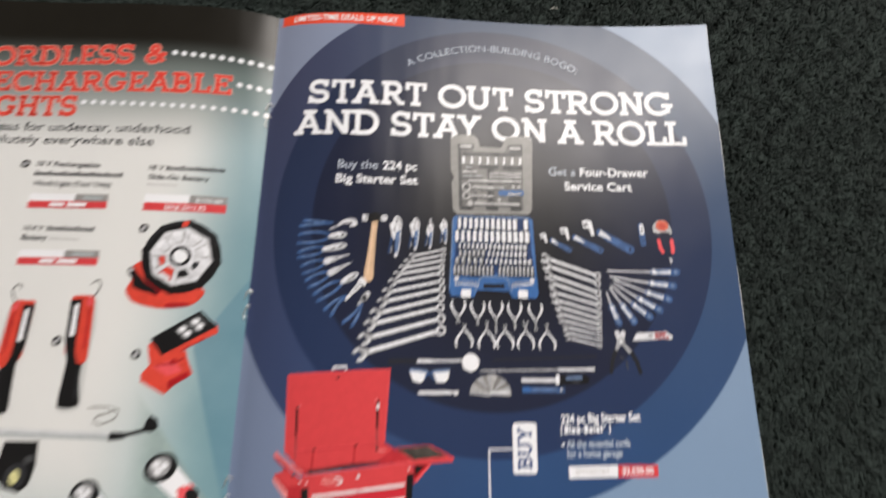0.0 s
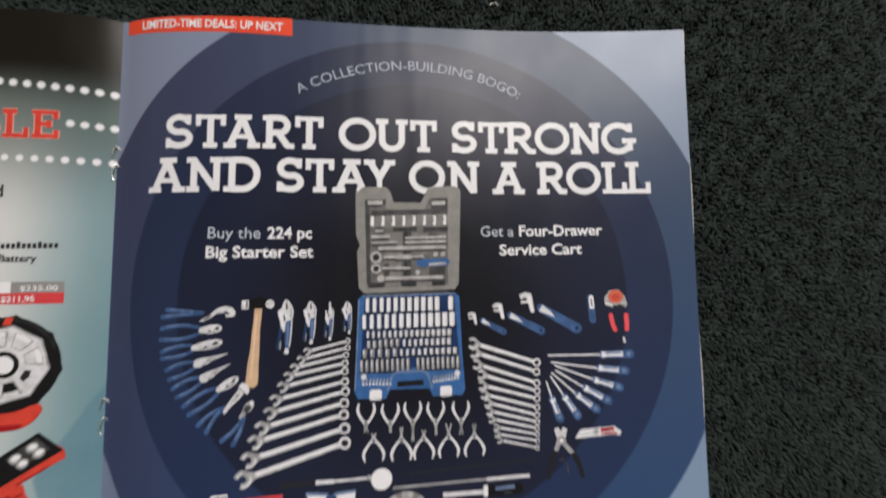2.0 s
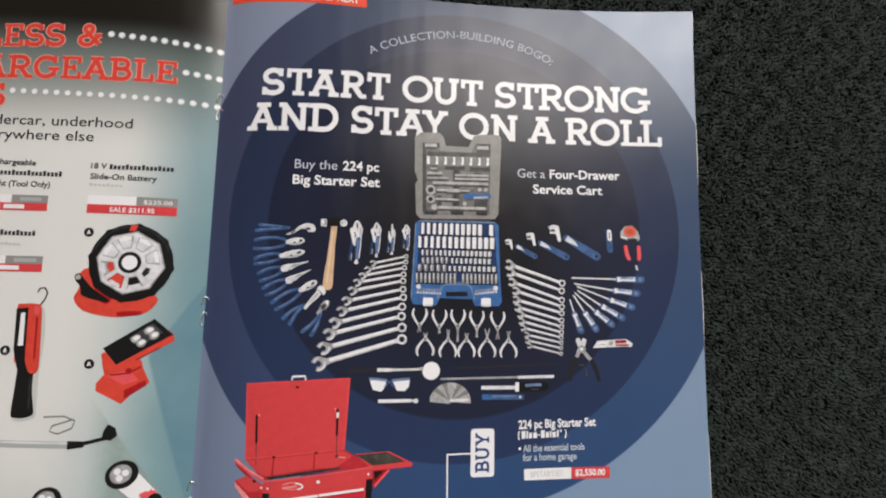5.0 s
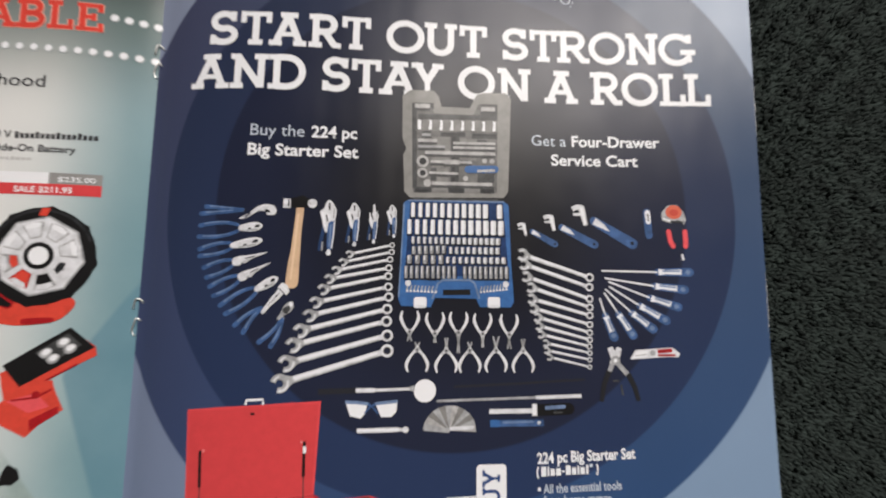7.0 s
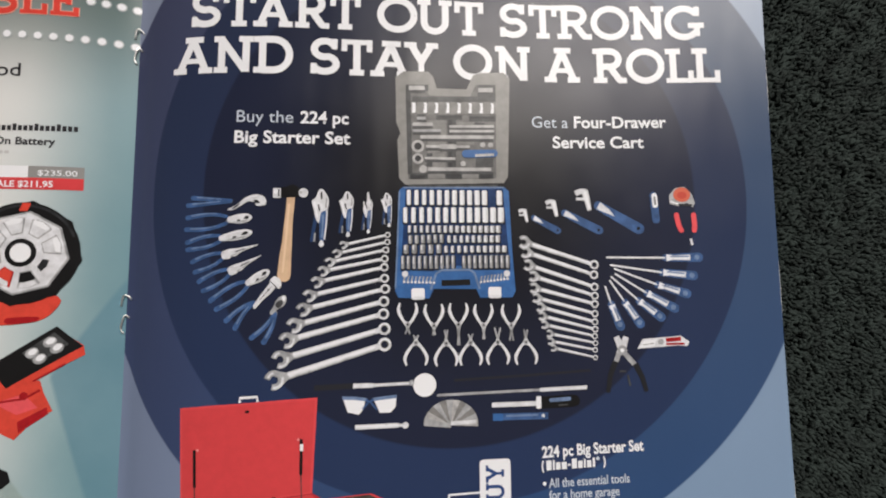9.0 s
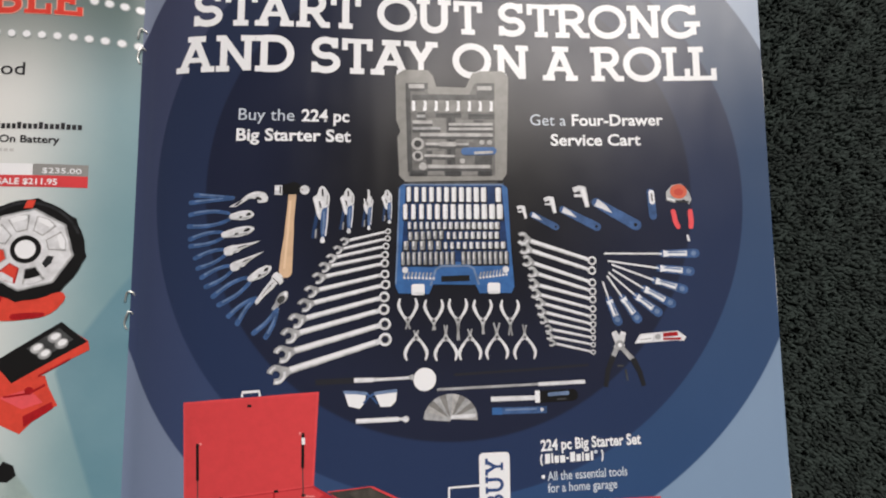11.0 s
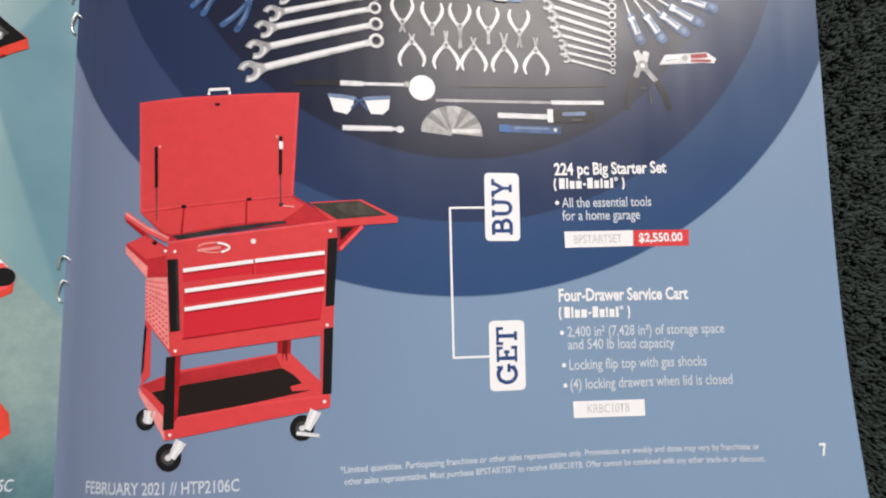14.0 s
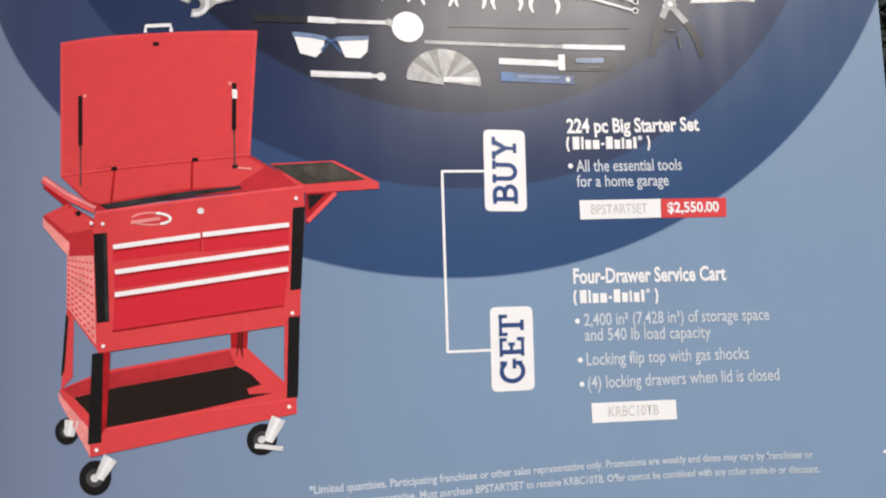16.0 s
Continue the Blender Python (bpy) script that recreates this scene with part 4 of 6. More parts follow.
def screwdriver(tx, ty, hx, hy, ex, ey):
    p = Print("printed_screwdriver", page, "photo of screwdriver with blue and clear handle")
    h, e = Vector((hx, hy)), Vector((ex, ey))
    d = (e - h).normalized()
    k = Vector((-d.y, d.x))
    p.stroke(SILVER, 1, 0.65, tx, ty, hx, hy).stroke(WHITE, 2, 0.3, tx, ty, hx, hy)
    p.stroke(BLUE, 1, 2.4, *h, *e, taper=3.1, round_ends=True)
    p.stroke(WHITE, 2, 2.3, *(h + d * 0.3), *(h + (e - h) * 0.22), taper=1.6)
    p.stroke(SILVER, 2, 1.4, *(h + (e - h) * 0.22), *(h + (e - h) * 0.75), taper=1.9).stroke(WHITE, 3, 0.6, *(h + (e - h) * 0.25 - k * 0.3), *(h + (e - h) * 0.7 - k * 0.3))
    p.stroke(BLUE_PALE, 3, 0.5, *(h + (e - h) * 0.15 + k * 0.35), *(h + (e - h) * 0.7 + k * 0.35))
    p.disc(BLUE_PALE, 3, *(e - d * 0.6), 0.9, n=10)
    p.done()


screwdriver(155.1, 154.2, 175.1, 154.0, 186.3, 154.1)
screwdriver(156.2, 151.7, 173.8, 149.1, 184.3, 148.0)
screwdriver(157.5, 150.5, 172.1, 145.0, 181.7, 142.0)
screwdriver(157.7, 148.8, 168.3, 142.3, 177.4, 137.3)
screwdriver(156.3, 147.9, 165.5, 139.8, 172.7, 134.4)
screwdriver(155.8, 146.7, 160.7, 139.4, 165.6, 132.3)
screwdriver(154.2, 144.8, 156.1, 138.8, 158.9, 131.6)

p = Print("printed_utility_knife", page, "photo of chrome and red utility knife")
p.poly(SILVER, 1, 164.2, 124.2, 166.1, 127.3, 171.5, 127.7, 178.9, 128.3, 181.7, 126.3, 181.0, 124.9, 177.9, 125.1, 170.5, 124.6)
p.poly(WHITE, 2, 164.8, 124.5, 166.5, 126.7, 170.7, 127.2, 170.1, 125.1)
p.stroke(RED_DEEP, 2, 1.3, 173.9, 126.9, 178.9, 127.3)
p.stroke(RED_DEEP, 2, 0.7, 173.9, 125.6, 180.0, 125.7).stroke(STEEL, 3, 0.3, 166.0, 125.4, 169.8, 125.9).disc(STEEL, 3, 172.1, 126.4, 1.0, n=10).done()
p = Print("printed_hand_shear", page, "photo of black-handled snips")
p.stroke(SILVER, 1, 1.8, 157.3, 128.2, 159.6, 123.0, taper=3.0).stroke(SILVER, 1, 1.8, 160.6, 128.1, 158.5, 122.6, taper=3.0)
p.disc(STEEL, 2, 159.1, 123.8, 1.6, n=14).disc(WHITE, 3, 159.1, 123.8, 0.7, n=10)
p.stroke(STEEL, 1, 1.6, 158.1, 123.0, 156.7, 119.9).stroke(STEEL, 1, 1.6, 160.1, 122.6, 163.3, 119.0)
p.stroke(ink("matt_black", (0.018, 0.019, 0.023)), 1, 2.0, 156.8, 120.3, 154.9, 116.0, 153.9, 110.4, taper=1.4)
p.stroke(ink("matt_black", (0.018, 0.019, 0.023)), 1, 2.0, 163.3, 119.4, 165.5, 115.0, 166.7, 110.5, taper=1.4)
p.stroke(GREY_MID, 2, 0.6, 158.0, 117.1, 160.1, 117.1).stroke(GREY_MID, 2, 0.6, 160.7, 115.9, 161.3, 112.4).done()


def small_pliers(px, py, tip, spread_mm, drop, sharp):
    """Small pliers with white grips; tip: reach of the jaws (up: plus), drop: reach of the grips the other way."""
    p = Print("printed_small_pliers", page, "photo of small pliers with white grips")
    s = 1 if drop < 0 else -1
    for sgn in (-1, 1):
        xy = []
        for i in range(9):
            a = i / 8
            xy += [px + sgn * (0.5 + spread_mm * (math.sin(a * 1.9) * 1.02) - 0.5 * spread_mm * max(0, a - 0.72)), py + drop * a]
        p.stroke(SILVER, 1, 0.75, *xy[:12], taper=1.15, round_ends=True).stroke(SILVER, 1, 1.15, *xy[10:], taper=0.6, round_ends=True)
        p.stroke(WHITE, 2, 0.35, *xy[4:], taper=0.4)
        p.stroke(SILVER, 2, 1.1, px + sgn * 0.9, py - s * 0.8, px - sgn * 0.2, py + s * 0.9)
        p.stroke(STEEL, 2, 0.9, px - sgn * 0.35, py, px + sgn * sharp, py + tip, taper=0.5)
    p.disc(STEEL, 3, px, py, 0.8, n=10).disc(GREY_DARK, 4, px, py, 0.35, n=8)
    p.done()


for x, y, tip, sharp in ((89.3, 133.3, -3.0, 0.7), (97.6, 132.8, -3.0, 0.4), (105.4, 133.0, -6.6, 0.35), (113.5, 132.6, -4.4, 0.3), (122.5, 132.4, -4.8, 0.6)):
    small_pliers(x, y, tip, 2.4, 6.5, sharp)
for x, y, tip, sharp in ((91.9, 127.6, 2.4, 0.8), (101.4, 127.2, 4.2, 0.5), (109.2, 127.2, 2.8, 0.7), (118.0, 127.2, 4.6, 1.0), (127.2, 127.0, 4.0, 0.6)):
    small_pliers(x, y, tip, 3.0, -6.8, sharp)

p = Print("printed_inspection_mirror", page, "photo of round inspection mirror on rod")
p.stroke(ink("rod_black", (0.022, 0.023, 0.028)), 1, 1.7, 61.0, 114.7, 72.8, 115.0).stroke(SILVER, 2, 1.4, 72.7, 115.0, 78.7, 115.0).stroke(SILVER, 2, 0.9, 78.3, 115.0, 90.8, 115.3)
p.disc(STEEL, 2, 90.5, 115.4, 0.9, n=10).disc(WHITE, 2, 94.6, 114.6, 3.6).done()
p = Print("printed_rod", page, "photo of thin black rod")
p.stroke(ink("rod_black", (0.022, 0.023, 0.028)), 1, 0.8, 103.9, 115.7, 126.6, 116.5, 148.3, 117.6).done()
p = Print("printed_rod", page, "photo of thin chrome pick-up rod")
p.stroke(STEEL, 1, 0.8, 98.4, 111.3, 131.3, 111.9).stroke(SILVER, 2, 1.2, 131.3, 111.9, 146.9, 112.3).done()
p = Print("printed_safety_glasses", page, "photo of clear safety glasses with blue frame")
p.poly(WHITE, 1, 69.6, 111.6, 76.3, 111.0, 76.1, 108.2, 74.5, 106.4, 71.1, 107.2)
p.poly(WHITE, 1, 79.0, 110.7, 85.9, 111.5, 85.6, 108.3, 84.1, 106.7, 80.8, 106.7)
p.stroke(BLUE_PALE, 2, 1.0, 69.5, 111.5, 73.5, 111.3, 76.7, 110.8).stroke(BLUE_PALE, 2, 1.0, 78.8, 110.8, 81.6, 111.1, 86.0, 111.5)
p.stroke(BLUE, 3, 0.7, 76.7, 110.8, 77.7, 110.0, 78.8, 110.8).stroke(BLUE, 2, 0.6, 77.2, 109.8, 75.6, 108.0).stroke(BLUE, 2, 0.6, 78.2, 109.7, 80.0, 107.7).done()
p = Print("printed_feeler_gauge", page, "photo of fanned steel feeler gauges")
_cx, _cy = 102.7, 102.1
for i in range(12):
    a0, a1 = radians(175 - 15 * i), radians(175 - 15 * (i + 1))
    p.poly((STEEL, LID_TOOL, GREY, STEEL, GREY)[i % 5], 1, _cx, _cy, _cx + 8.6 * math.cos(a0), _cy + 7.8 * math.sin(a0), _cx + 8.6 * math.cos(a1), _cy + 7.8 * math.sin(a1))
tagged(p.stroke(STEEL, 2, 1.5, 94.4, 103.0, 102.7, 102.1).stroke(SILVER, 2, 1.2, 102.7, 102.7, 110.7, 102.9).done(), kind="stuff")
p = Print("printed_scriber", page, "photo of small chrome scriber")
p.stroke(SILVER, 1, 1.4, 73.4, 102.7, 86.5, 102.8).stroke(WHITE, 2, 0.5, 73.6, 102.9, 86.5, 102.9)
p.stroke(SILVER, 1, 0.9, 86.1, 102.8, 89.6, 102.7).disc(SILVER, 1, 88.6, 102.7, 1.0, n=10).stroke(STEEL, 1, 0.5, 82.6, 103.1, 83.3, 103.6).done()
p = Print("printed_torque_driver", page, "photo of driver with black handle")
p.stroke(SILVER, 1, 1.5, 115.7, 107.7, 130.3, 107.7).stroke(WHITE, 2, 1.6, 130.9, 109.9, 130.9, 106.1)
p.stroke(BLACK, 1, 3.8, 132.0, 107.9, 142.6, 108.2, round_ends=True).stroke(BLUE_PALE, 3, 1.2, 134.9, 108.6, 140.9, 108.9, round_ends=True).stroke(GREY_MID, 3, 0.5, 137.3, 107.0, 140.4, 107.1).done()
p = Print("printed_pen_light", page, "photo of blue pen light")
p.stroke(BLUE, 1, 2.1, 116.0, 104.0, 133.9, 103.8).stroke(BLUE_PALE, 2, 0.6, 120.2, 104.2, 130.6, 104.2).stroke(CASE_BLUE, 2, 2.2, 116.0, 104.0, 119.3, 103.9).disc(SILVER, 2, 132.3, 103.9, 0.6, n=8).done()


def service_cart():
    """Red four-drawer service cart with its lid up, a side shelf, a lower tray and casters."""
    p = Print("printed_cart_lid", page, "photo of raised red cart lid")
    p.poly(RED_RIM, 1, 20.8, 109.1, 31.3, 110.1, 41.3, 110.7, 51.6, 111.4, 62.1, 111.9, 61.0, 84.2, 41.9, 82.2, 22.2, 80.0)
    p.poly(RED, 2, 21.5, 108.6, 41.3, 110.2, 61.4, 111.3, 60.4, 84.7, 41.9, 82.8, 22.8, 80.8)
    p.stroke(WHITE, 2, 0.8, 39.1, 110.8, 39.1, 112.2, 44.2, 112.5, 44.4, 111.0)
    p.done()
    p = Print("printed_cart_well", page, "photo of open red cart well")
    p.poly(WELL_RED, 1, 22.2, 80.1, 41.9, 82.3, 61.0, 84.3, 72.0, 77.7, 49.6, 75.5, 30.3, 72.6)
    p.poly(RED, 2, 22.6, 79.8, 41.9, 81.9, 60.6, 83.9, 63.9, 81.7, 58.2, 77.7, 47.5, 77.0, 30.9, 74.2, 29.0, 74.6)
    p.poly(GREY_DARK, 3, 30.9, 73.9, 47.5, 76.4, 59.1, 77.7, 59.6, 77.1, 48.2, 75.4, 32.5, 73.0)
    p.stroke(RED_DEEP, 3, 0.5, 33.8, 81.7, 33.3, 74.6).stroke(RED_DEEP, 3, 0.5, 49.4, 83.1, 49.4, 76.7)
    for x, y in ((33.7, 81.4), (50.0, 83.2), (58.1, 81.8), (41.4, 108.2)):
        p.rect(BLACK if y < 112 else RED, 4, x - 0.6, y - 0.35, x + 0.6, y + 0.4)
    p.done()
    p = Print("printed_cart_strut", page, "photo of black gas strut")
    p.stroke(BLACK, 4, 0.9, 25.9, 97.1, 26.4, 86.5).stroke(GREY_MID, 4, 0.32, 26.4, 86.5, 26.8, 77.9).disc(PINK, 4, 26.9, 97.1, 0.42, n=8)
    p.done()
    p = Print("printed_cart_strut", page, "photo of black gas strut")
    p.stroke(BLACK, 4, 0.9, 57.6, 99.9, 57.7, 89.7).stroke(GREY_MID, 4, 0.32, 57.7, 89.7, 58.0, 81.8).stroke(WHITE, 5, 1.0, 57.7, 98.5, 57.8, 96.5).disc(PINK, 4, 56.7, 99.8, 0.42, n=8)
    p.stroke(PINK, 4, 0.45, 58.4, 81.6, 61.4, 81.3)
    p.done()
    p = Print("printed_cart_bin", page, "photo of red side bin and push handle")
    p.poly(WELL_RED, 2, 18.6, 71.9, 24.1, 74.4, 30.0, 70.9, 30.3, 63.2, 24.6, 63.5)
    p.poly(RED, 3, 19.0, 72.2, 24.1, 74.2, 29.7, 70.6, 29.8, 68.9, 24.4, 68.1)
    p.poly(PINK, 3, 18.6, 71.6, 24.9, 66.2, 24.8, 63.3, 18.8, 69.7)
    p.stroke(RED_LIGHT, 4, 1.6, 18.3, 79.7, 24.0, 75.9, 30.1, 72.9).stroke(PINK, 5, 0.6, 18.3, 80.0, 24.0, 76.3, 30.1, 73.3)
    p.stroke(RED_DEEP, 3, 1.0, 18.7, 78.3, 26.5, 72.2)
    p.disc(BLACK, 4, 26.6, 72.2, 0.6, n=8)
    p.done()
    p = Print("printed_cart_end_panel", page, "photo of pierced pink-lit end panel")
    p.poly(RED, 2, 24.6, 63.5, 30.3, 63.4, 31.7, 44.2, 24.8, 52.9, 24.5, 63.4)
    p.poly(PINK, 3, 24.5, 63.4, 30.1, 63.5, 31.3, 45.4, 24.8, 53.3)
    for i in range(10):
        a = i / 9
        q0 = Vector((24.6, 62.6)).lerp(Vector((24.9, 54.0)), a)
        q1 = Vector((30.1, 61.9)).lerp(Vector((31.1, 46.6)), a)
        for j in range(7):
            p.stroke(RED_RIM, 4, 0.42, *q0.lerp(q1, (j + 0.12) / 7), *q0.lerp(q1, (j + 0.72) / 7))
    tagged(p.done(), kind="stuff")
    p = Print("printed_cart_shelf", page, "photo of red side shelf with dark mat")
    p.poly(RED, 2, 65.0, 82.5, 78.4, 83.4, 87.9, 78.7, 87.9, 77.3, 72.4, 76.2, 70.6, 77.9)
    p.poly(ink("shelf_rim", (0.050, 0.046, 0.042), 0.3), 3, 65.5, 82.2, 77.8, 83.1, 85.2, 79.3, 72.2, 78.1)
    p.poly(ink("shelf_mat", (0.068, 0.062, 0.055), 0.3), 4, 71.3, 81.8, 77.6, 82.8, 83.3, 79.7, 75.0, 79.0)
    p.poly(RED_DEEP, 2, 72.4, 76.2, 79.1, 76.6, 73.0, 69.8, 72.5, 69.8).poly(BLACK, 3, 72.9, 75.9, 76.6, 76.1, 73.2, 72.5)
    p.stroke(RED_LIGHT, 3, 0.9, 78.7, 76.3, 73.0, 70.2)
    p.done()
    p = Print("printed_cart_front", page, "photo of red cart front panel")
    p.poly(RED, 4, 30.1, 72.3, 51.1, 74.9, 72.0, 77.7, 72.4, 72.5, 71.6, 56.1, 71.5, 48.8, 50.5, 46.2, 31.7, 43.8, 31.1, 49.6, 29.8, 68.3)
    p.stroke(RED_LIGHT, 5, 0.6, 30.1, 72.2, 51.1, 74.9, 72.0, 77.6)
    p.stroke(RED_DEEP, 6, 0.35, 34.6, 48.1, 51.8, 50.4, 68.3, 52.5).stroke(RED_DEEP, 6, 0.3, 51.6, 67.5, 51.5, 63.9)
    badge = p
    for xy, line in (
            ((34.1, 64.5, 51.4, 66.4, 51.5, 64.2, 34.2, 62.2), (34.2, 65.1, 42.8, 66.2, 51.5, 67.3)),
            ((52.0, 66.6, 69.2, 68.7, 69.2, 65.5, 52.1, 63.9), (51.9, 67.4, 60.5, 68.4, 69.2, 69.4)),
            ((34.5, 59.5, 69.2, 63.7, 69.1, 61.2, 34.6, 56.6), (34.8, 60.0, 51.8, 62.2, 69.2, 64.5)),
            ((34.7, 54.9, 69.1, 59.5, 68.3, 52.6, 34.7, 48.3), (34.9, 55.4, 51.9, 57.7, 69.1, 60.1))):
        p = Print("printed_cart_drawer", page, "photo of red drawer with white pull")
        p.poly(ink("drawer_red", (0.54, 0.025, 0.042)), 5, *xy)
        p.stroke(RED_DEEP, 6, 0.4, *[v - (0.75 if i % 2 else 0) for i, v in enumerate(line)])
        p.stroke(WHITE, 7, 1.0, *line)
        p.done()
    p = badge
    # oval badge, drawn plain
    p.arc(PINK, 6, 41.6, 70.8, 3.9, 0.4, -10, 170, ry=1.3).arc(PINK, 6, 41.6, 70.8, 3.9, 0.35, 215, 345, ry=1.2).arc(WHITE, 7, 41.6, 70.8, 3.9, 0.55, -60, 75, ry=1.25).stroke(PINK, 7, 0.75, 37.6, 70.1, 43.4, 70.9)
    p.disc(SILVER, 6, 51.4, 72.4, 0.7, n=10)
    p.done()
    p = Print("printed_cart_bumper", page, "photo of black corner bumper")
    p.poly(BLACK, 6, 30.0, 67.9, 32.8, 68.1, 33.9, 50.2, 31.4, 49.8).poly(GREY_DARK, 7, 32.1, 68.0, 32.8, 68.1, 33.9, 50.2, 33.2, 50.0)
    p.done()
    p = Print("printed_cart_bumper", page, "photo of black corner bumper")
    p.poly(BLACK, 6, 69.9, 73.0, 72.4, 73.3, 71.7, 55.9, 69.5, 55.6)
    p.done()
    p = Print("printed_cart_leg", page, "photo of red rear cart leg with black guard")
    p.poly(RED, 1, 24.8, 53.1, 26.4, 50.7, 26.6, 39.1, 24.3, 36.6).poly(BLACK, 2, 24.7, 51.8, 25.3, 50.8, 24.9, 40.5, 24.2, 39.1)
    p.done()
    p = Print("printed_cart_leg", page, "photo of shaded red rear cart leg")
    p.poly(RED_DEEP, 1, 57.6, 47.0, 61.1, 47.4, 60.9, 41.4, 57.9, 41.9).poly(ink("leg_shadow", (0.12, 0.01, 0.012)), 2, 59.0, 47.1, 60.2, 47.2, 60.2, 42.1, 58.9, 42.2)
    p.done()
    p = Print("printed_cart_tray", page, "photo of red lower tray with black mat")
    p.poly(RED, 2, 23.9, 36.6, 33.1, 40.3, 57.8, 44.1, 61.1, 43.9, 70.8, 34.5, 70.9, 30.6, 50.9, 27.4, 31.0, 23.5)
    p.poly(ink("tray_back_red", (0.40, 0.028, 0.036), 0.15), 3, 24.5, 36.8, 33.1, 39.7, 57.5, 43.6, 58.8, 40.7, 34.0, 36.7, 26.8, 35.2)
    p.poly(ink("tray_mat", (0.017, 0.012, 0.011)), 4, 27.2, 35.1, 35.4, 36.9, 58.9, 40.5, 61.8, 38.8, 63.9, 36.6, 61.1, 35.9, 61.5, 34.7, 66.2, 34.8, 50.8, 31.9, 33.9, 29.0, 30.2, 32.1)
    p.poly(RED, 4, 33.9, 29.0, 50.8, 31.8, 69.0, 34.9, 70.8, 33.4, 70.9, 30.4, 50.9, 27.2, 30.8, 23.5, 30.4, 25.9)
    p.stroke(RED_RIM, 5, 0.5, 33.9, 28.9, 50.8, 31.6, 70.7, 33.4)
    p.poly(PINK, 5, 23.8, 36.2, 30.4, 29.3, 31.1, 23.5, 24.2, 34.5)
    p.done()
    p = Print("printed_cart_leg", page, "photo of front cart leg with black guard")
    p.poly(BLACK, 6, 30.7, 43.7, 33.0, 43.9, 33.2, 26.4, 30.5, 26.0).poly(RED_DEEP, 6, 33.0, 43.9, 34.3, 44.0, 34.1, 29.3, 33.2, 27.9)
    p.done()
    p = Print("printed_cart_leg", page, "photo of front cart leg with black guard")
    p.poly(RED, 6, 68.4, 48.6, 69.3, 48.7, 69.2, 33.5, 68.5, 34.6).poly(BLACK, 7, 69.2, 50.0, 71.5, 50.3, 71.2, 33.8, 69.0, 33.7)
    p.done()
    for x, y in ((32.0, 69.9), (29.6, 70.1), (70.6, 75.0), (33.0, 45.2), (70.0, 50.9), (32.4, 25.0), (69.5, 31.9)):
        Print("printed_rivet", page, "photo of pale rivet head").disc(PINK, 8, x, y, 0.5, n=8).disc(WHITE, 9, x, y, 0.36, n=8).done()
    for x, y, r, fx, fy, tx, ty in ((25.9, 28.5, 2.5, 26.6, 27.6, 27.0, 30.7), (32.0, 19.5, 3.2, 32.9, 19.4, 35.1, 23.4), (64.1, 25.6, 3.0, 65.3, 25.2, 67.4, 29.7)):
        p = Print("printed_caster", page, "photo of black caster with silver fork")
        p.disc(BLACK, 2, x, y, r, ry=r * 1.05).disc(GREY_MID, 3, x, y, r * 0.55).disc(SILVER, 4, x, y, r * 0.25, n=10)
        p.stroke(SILVER, 5, 1.9, fx, fy, tx, ty, taper=3.0).stroke(WHITE, 6, 0.8, fx, fy, tx, ty)
        p.done()
    Print("printed_brake_lever", page, "photo of silver caster brake lever").stroke(SILVER, 6, 0.9, 62.8, 24.5, 68.3, 23.6).done()


service_cart()

# offer panel
for word, x0, y0, x1, y1 in (("BUY", 111.5, 72.4, 121.3, 91.3), ("GET", 112.0, 32.4, 121.8, 50.9)):
    p = Print("printed_tag", page, "white rounded tag with navy lettering")
    p.rect(WHITE, 1, x0, y0, x1, y1, radius=1.3).done()
    slab_text(word, NAVY, page, x1 - 2.1, y0 + 1.6, x1 - 2.1, y1 - 1.6, x1 - x0 - 4.0, weight=0.17, layer=2, name="printed_tag_text")
p = Print("printed_bracket", page, "thin white printed bracket line")
p.stroke(WHITE, 1, 0.6, 111.7, 81.6, 101.8, 81.4).stroke(WHITE, 1, 0.6, 101.9, 81.5, 102.1, 65.0, 102.3, 50.5, 102.4, 41.4).stroke(WHITE, 1, 0.6, 102.3, 41.5, 112.2, 41.5).done()
text("224 pc Big Starter Set", WHITE, page, 131.6, 91.0, 164.8, 92.1, 3.3, bold=0.030)
text("Four-Drawer Service Cart", WHITE, page, 131.7, 55.8, 169.2, 55.9, 3.3, bold=0.030)


def brand_bar(x, y, x_end, y_end, tall):
    """A brand name in brackets, drawn as plain bars."""
    p = Print("printed_bar", page, "white printed bars in place of a name")
    d = Vector((x_end - x, y_end - y))
    p.arc(WHITE, 1, x + 1.3, y + tall * 0.42, 1.2, 0.5, 130, 230, ry=tall * 0.75).arc(WHITE, 1, x_end - 1.3, y_end + tall * 0.42, 1.2, 0.5, 50, -50, ry=tall * 0.75)
    for a0, a1, h in ((0.07, 0.15, 1.0), (0.17, 0.20, 1.0), (0.22, 0.29, 0.74), (0.31, 0.39, 0.74), (0.47, 0.55, 1.0), (0.57, 0.64, 0.74), (0.66, 0.69, 0.9), (0.71, 0.78, 0.74), (0.80, 0.84, 0.95)):
        q, e = Vector((x, y)) + d * a0, Vector((x, y)) + d * a1
        p.poly(WHITE, 1, q.x, q.y, e.x, e.y, e.x, e.y + tall * h, q.x, q.y + tall * h)
    q, e = Vector((x, y)) + d * 0.41, Vector((x, y)) + d * 0.45
    p.stroke(WHITE, 1, 0.6, q.x, q.y + tall * 0.4, e.x, e.y + tall * 0.4)
    p.disc(PALE, 1, *(Vector((x, y + tall * 0.85)) + d * 0.885), 0.6, n=10)
    tagged(p.done(), kind="stuff")


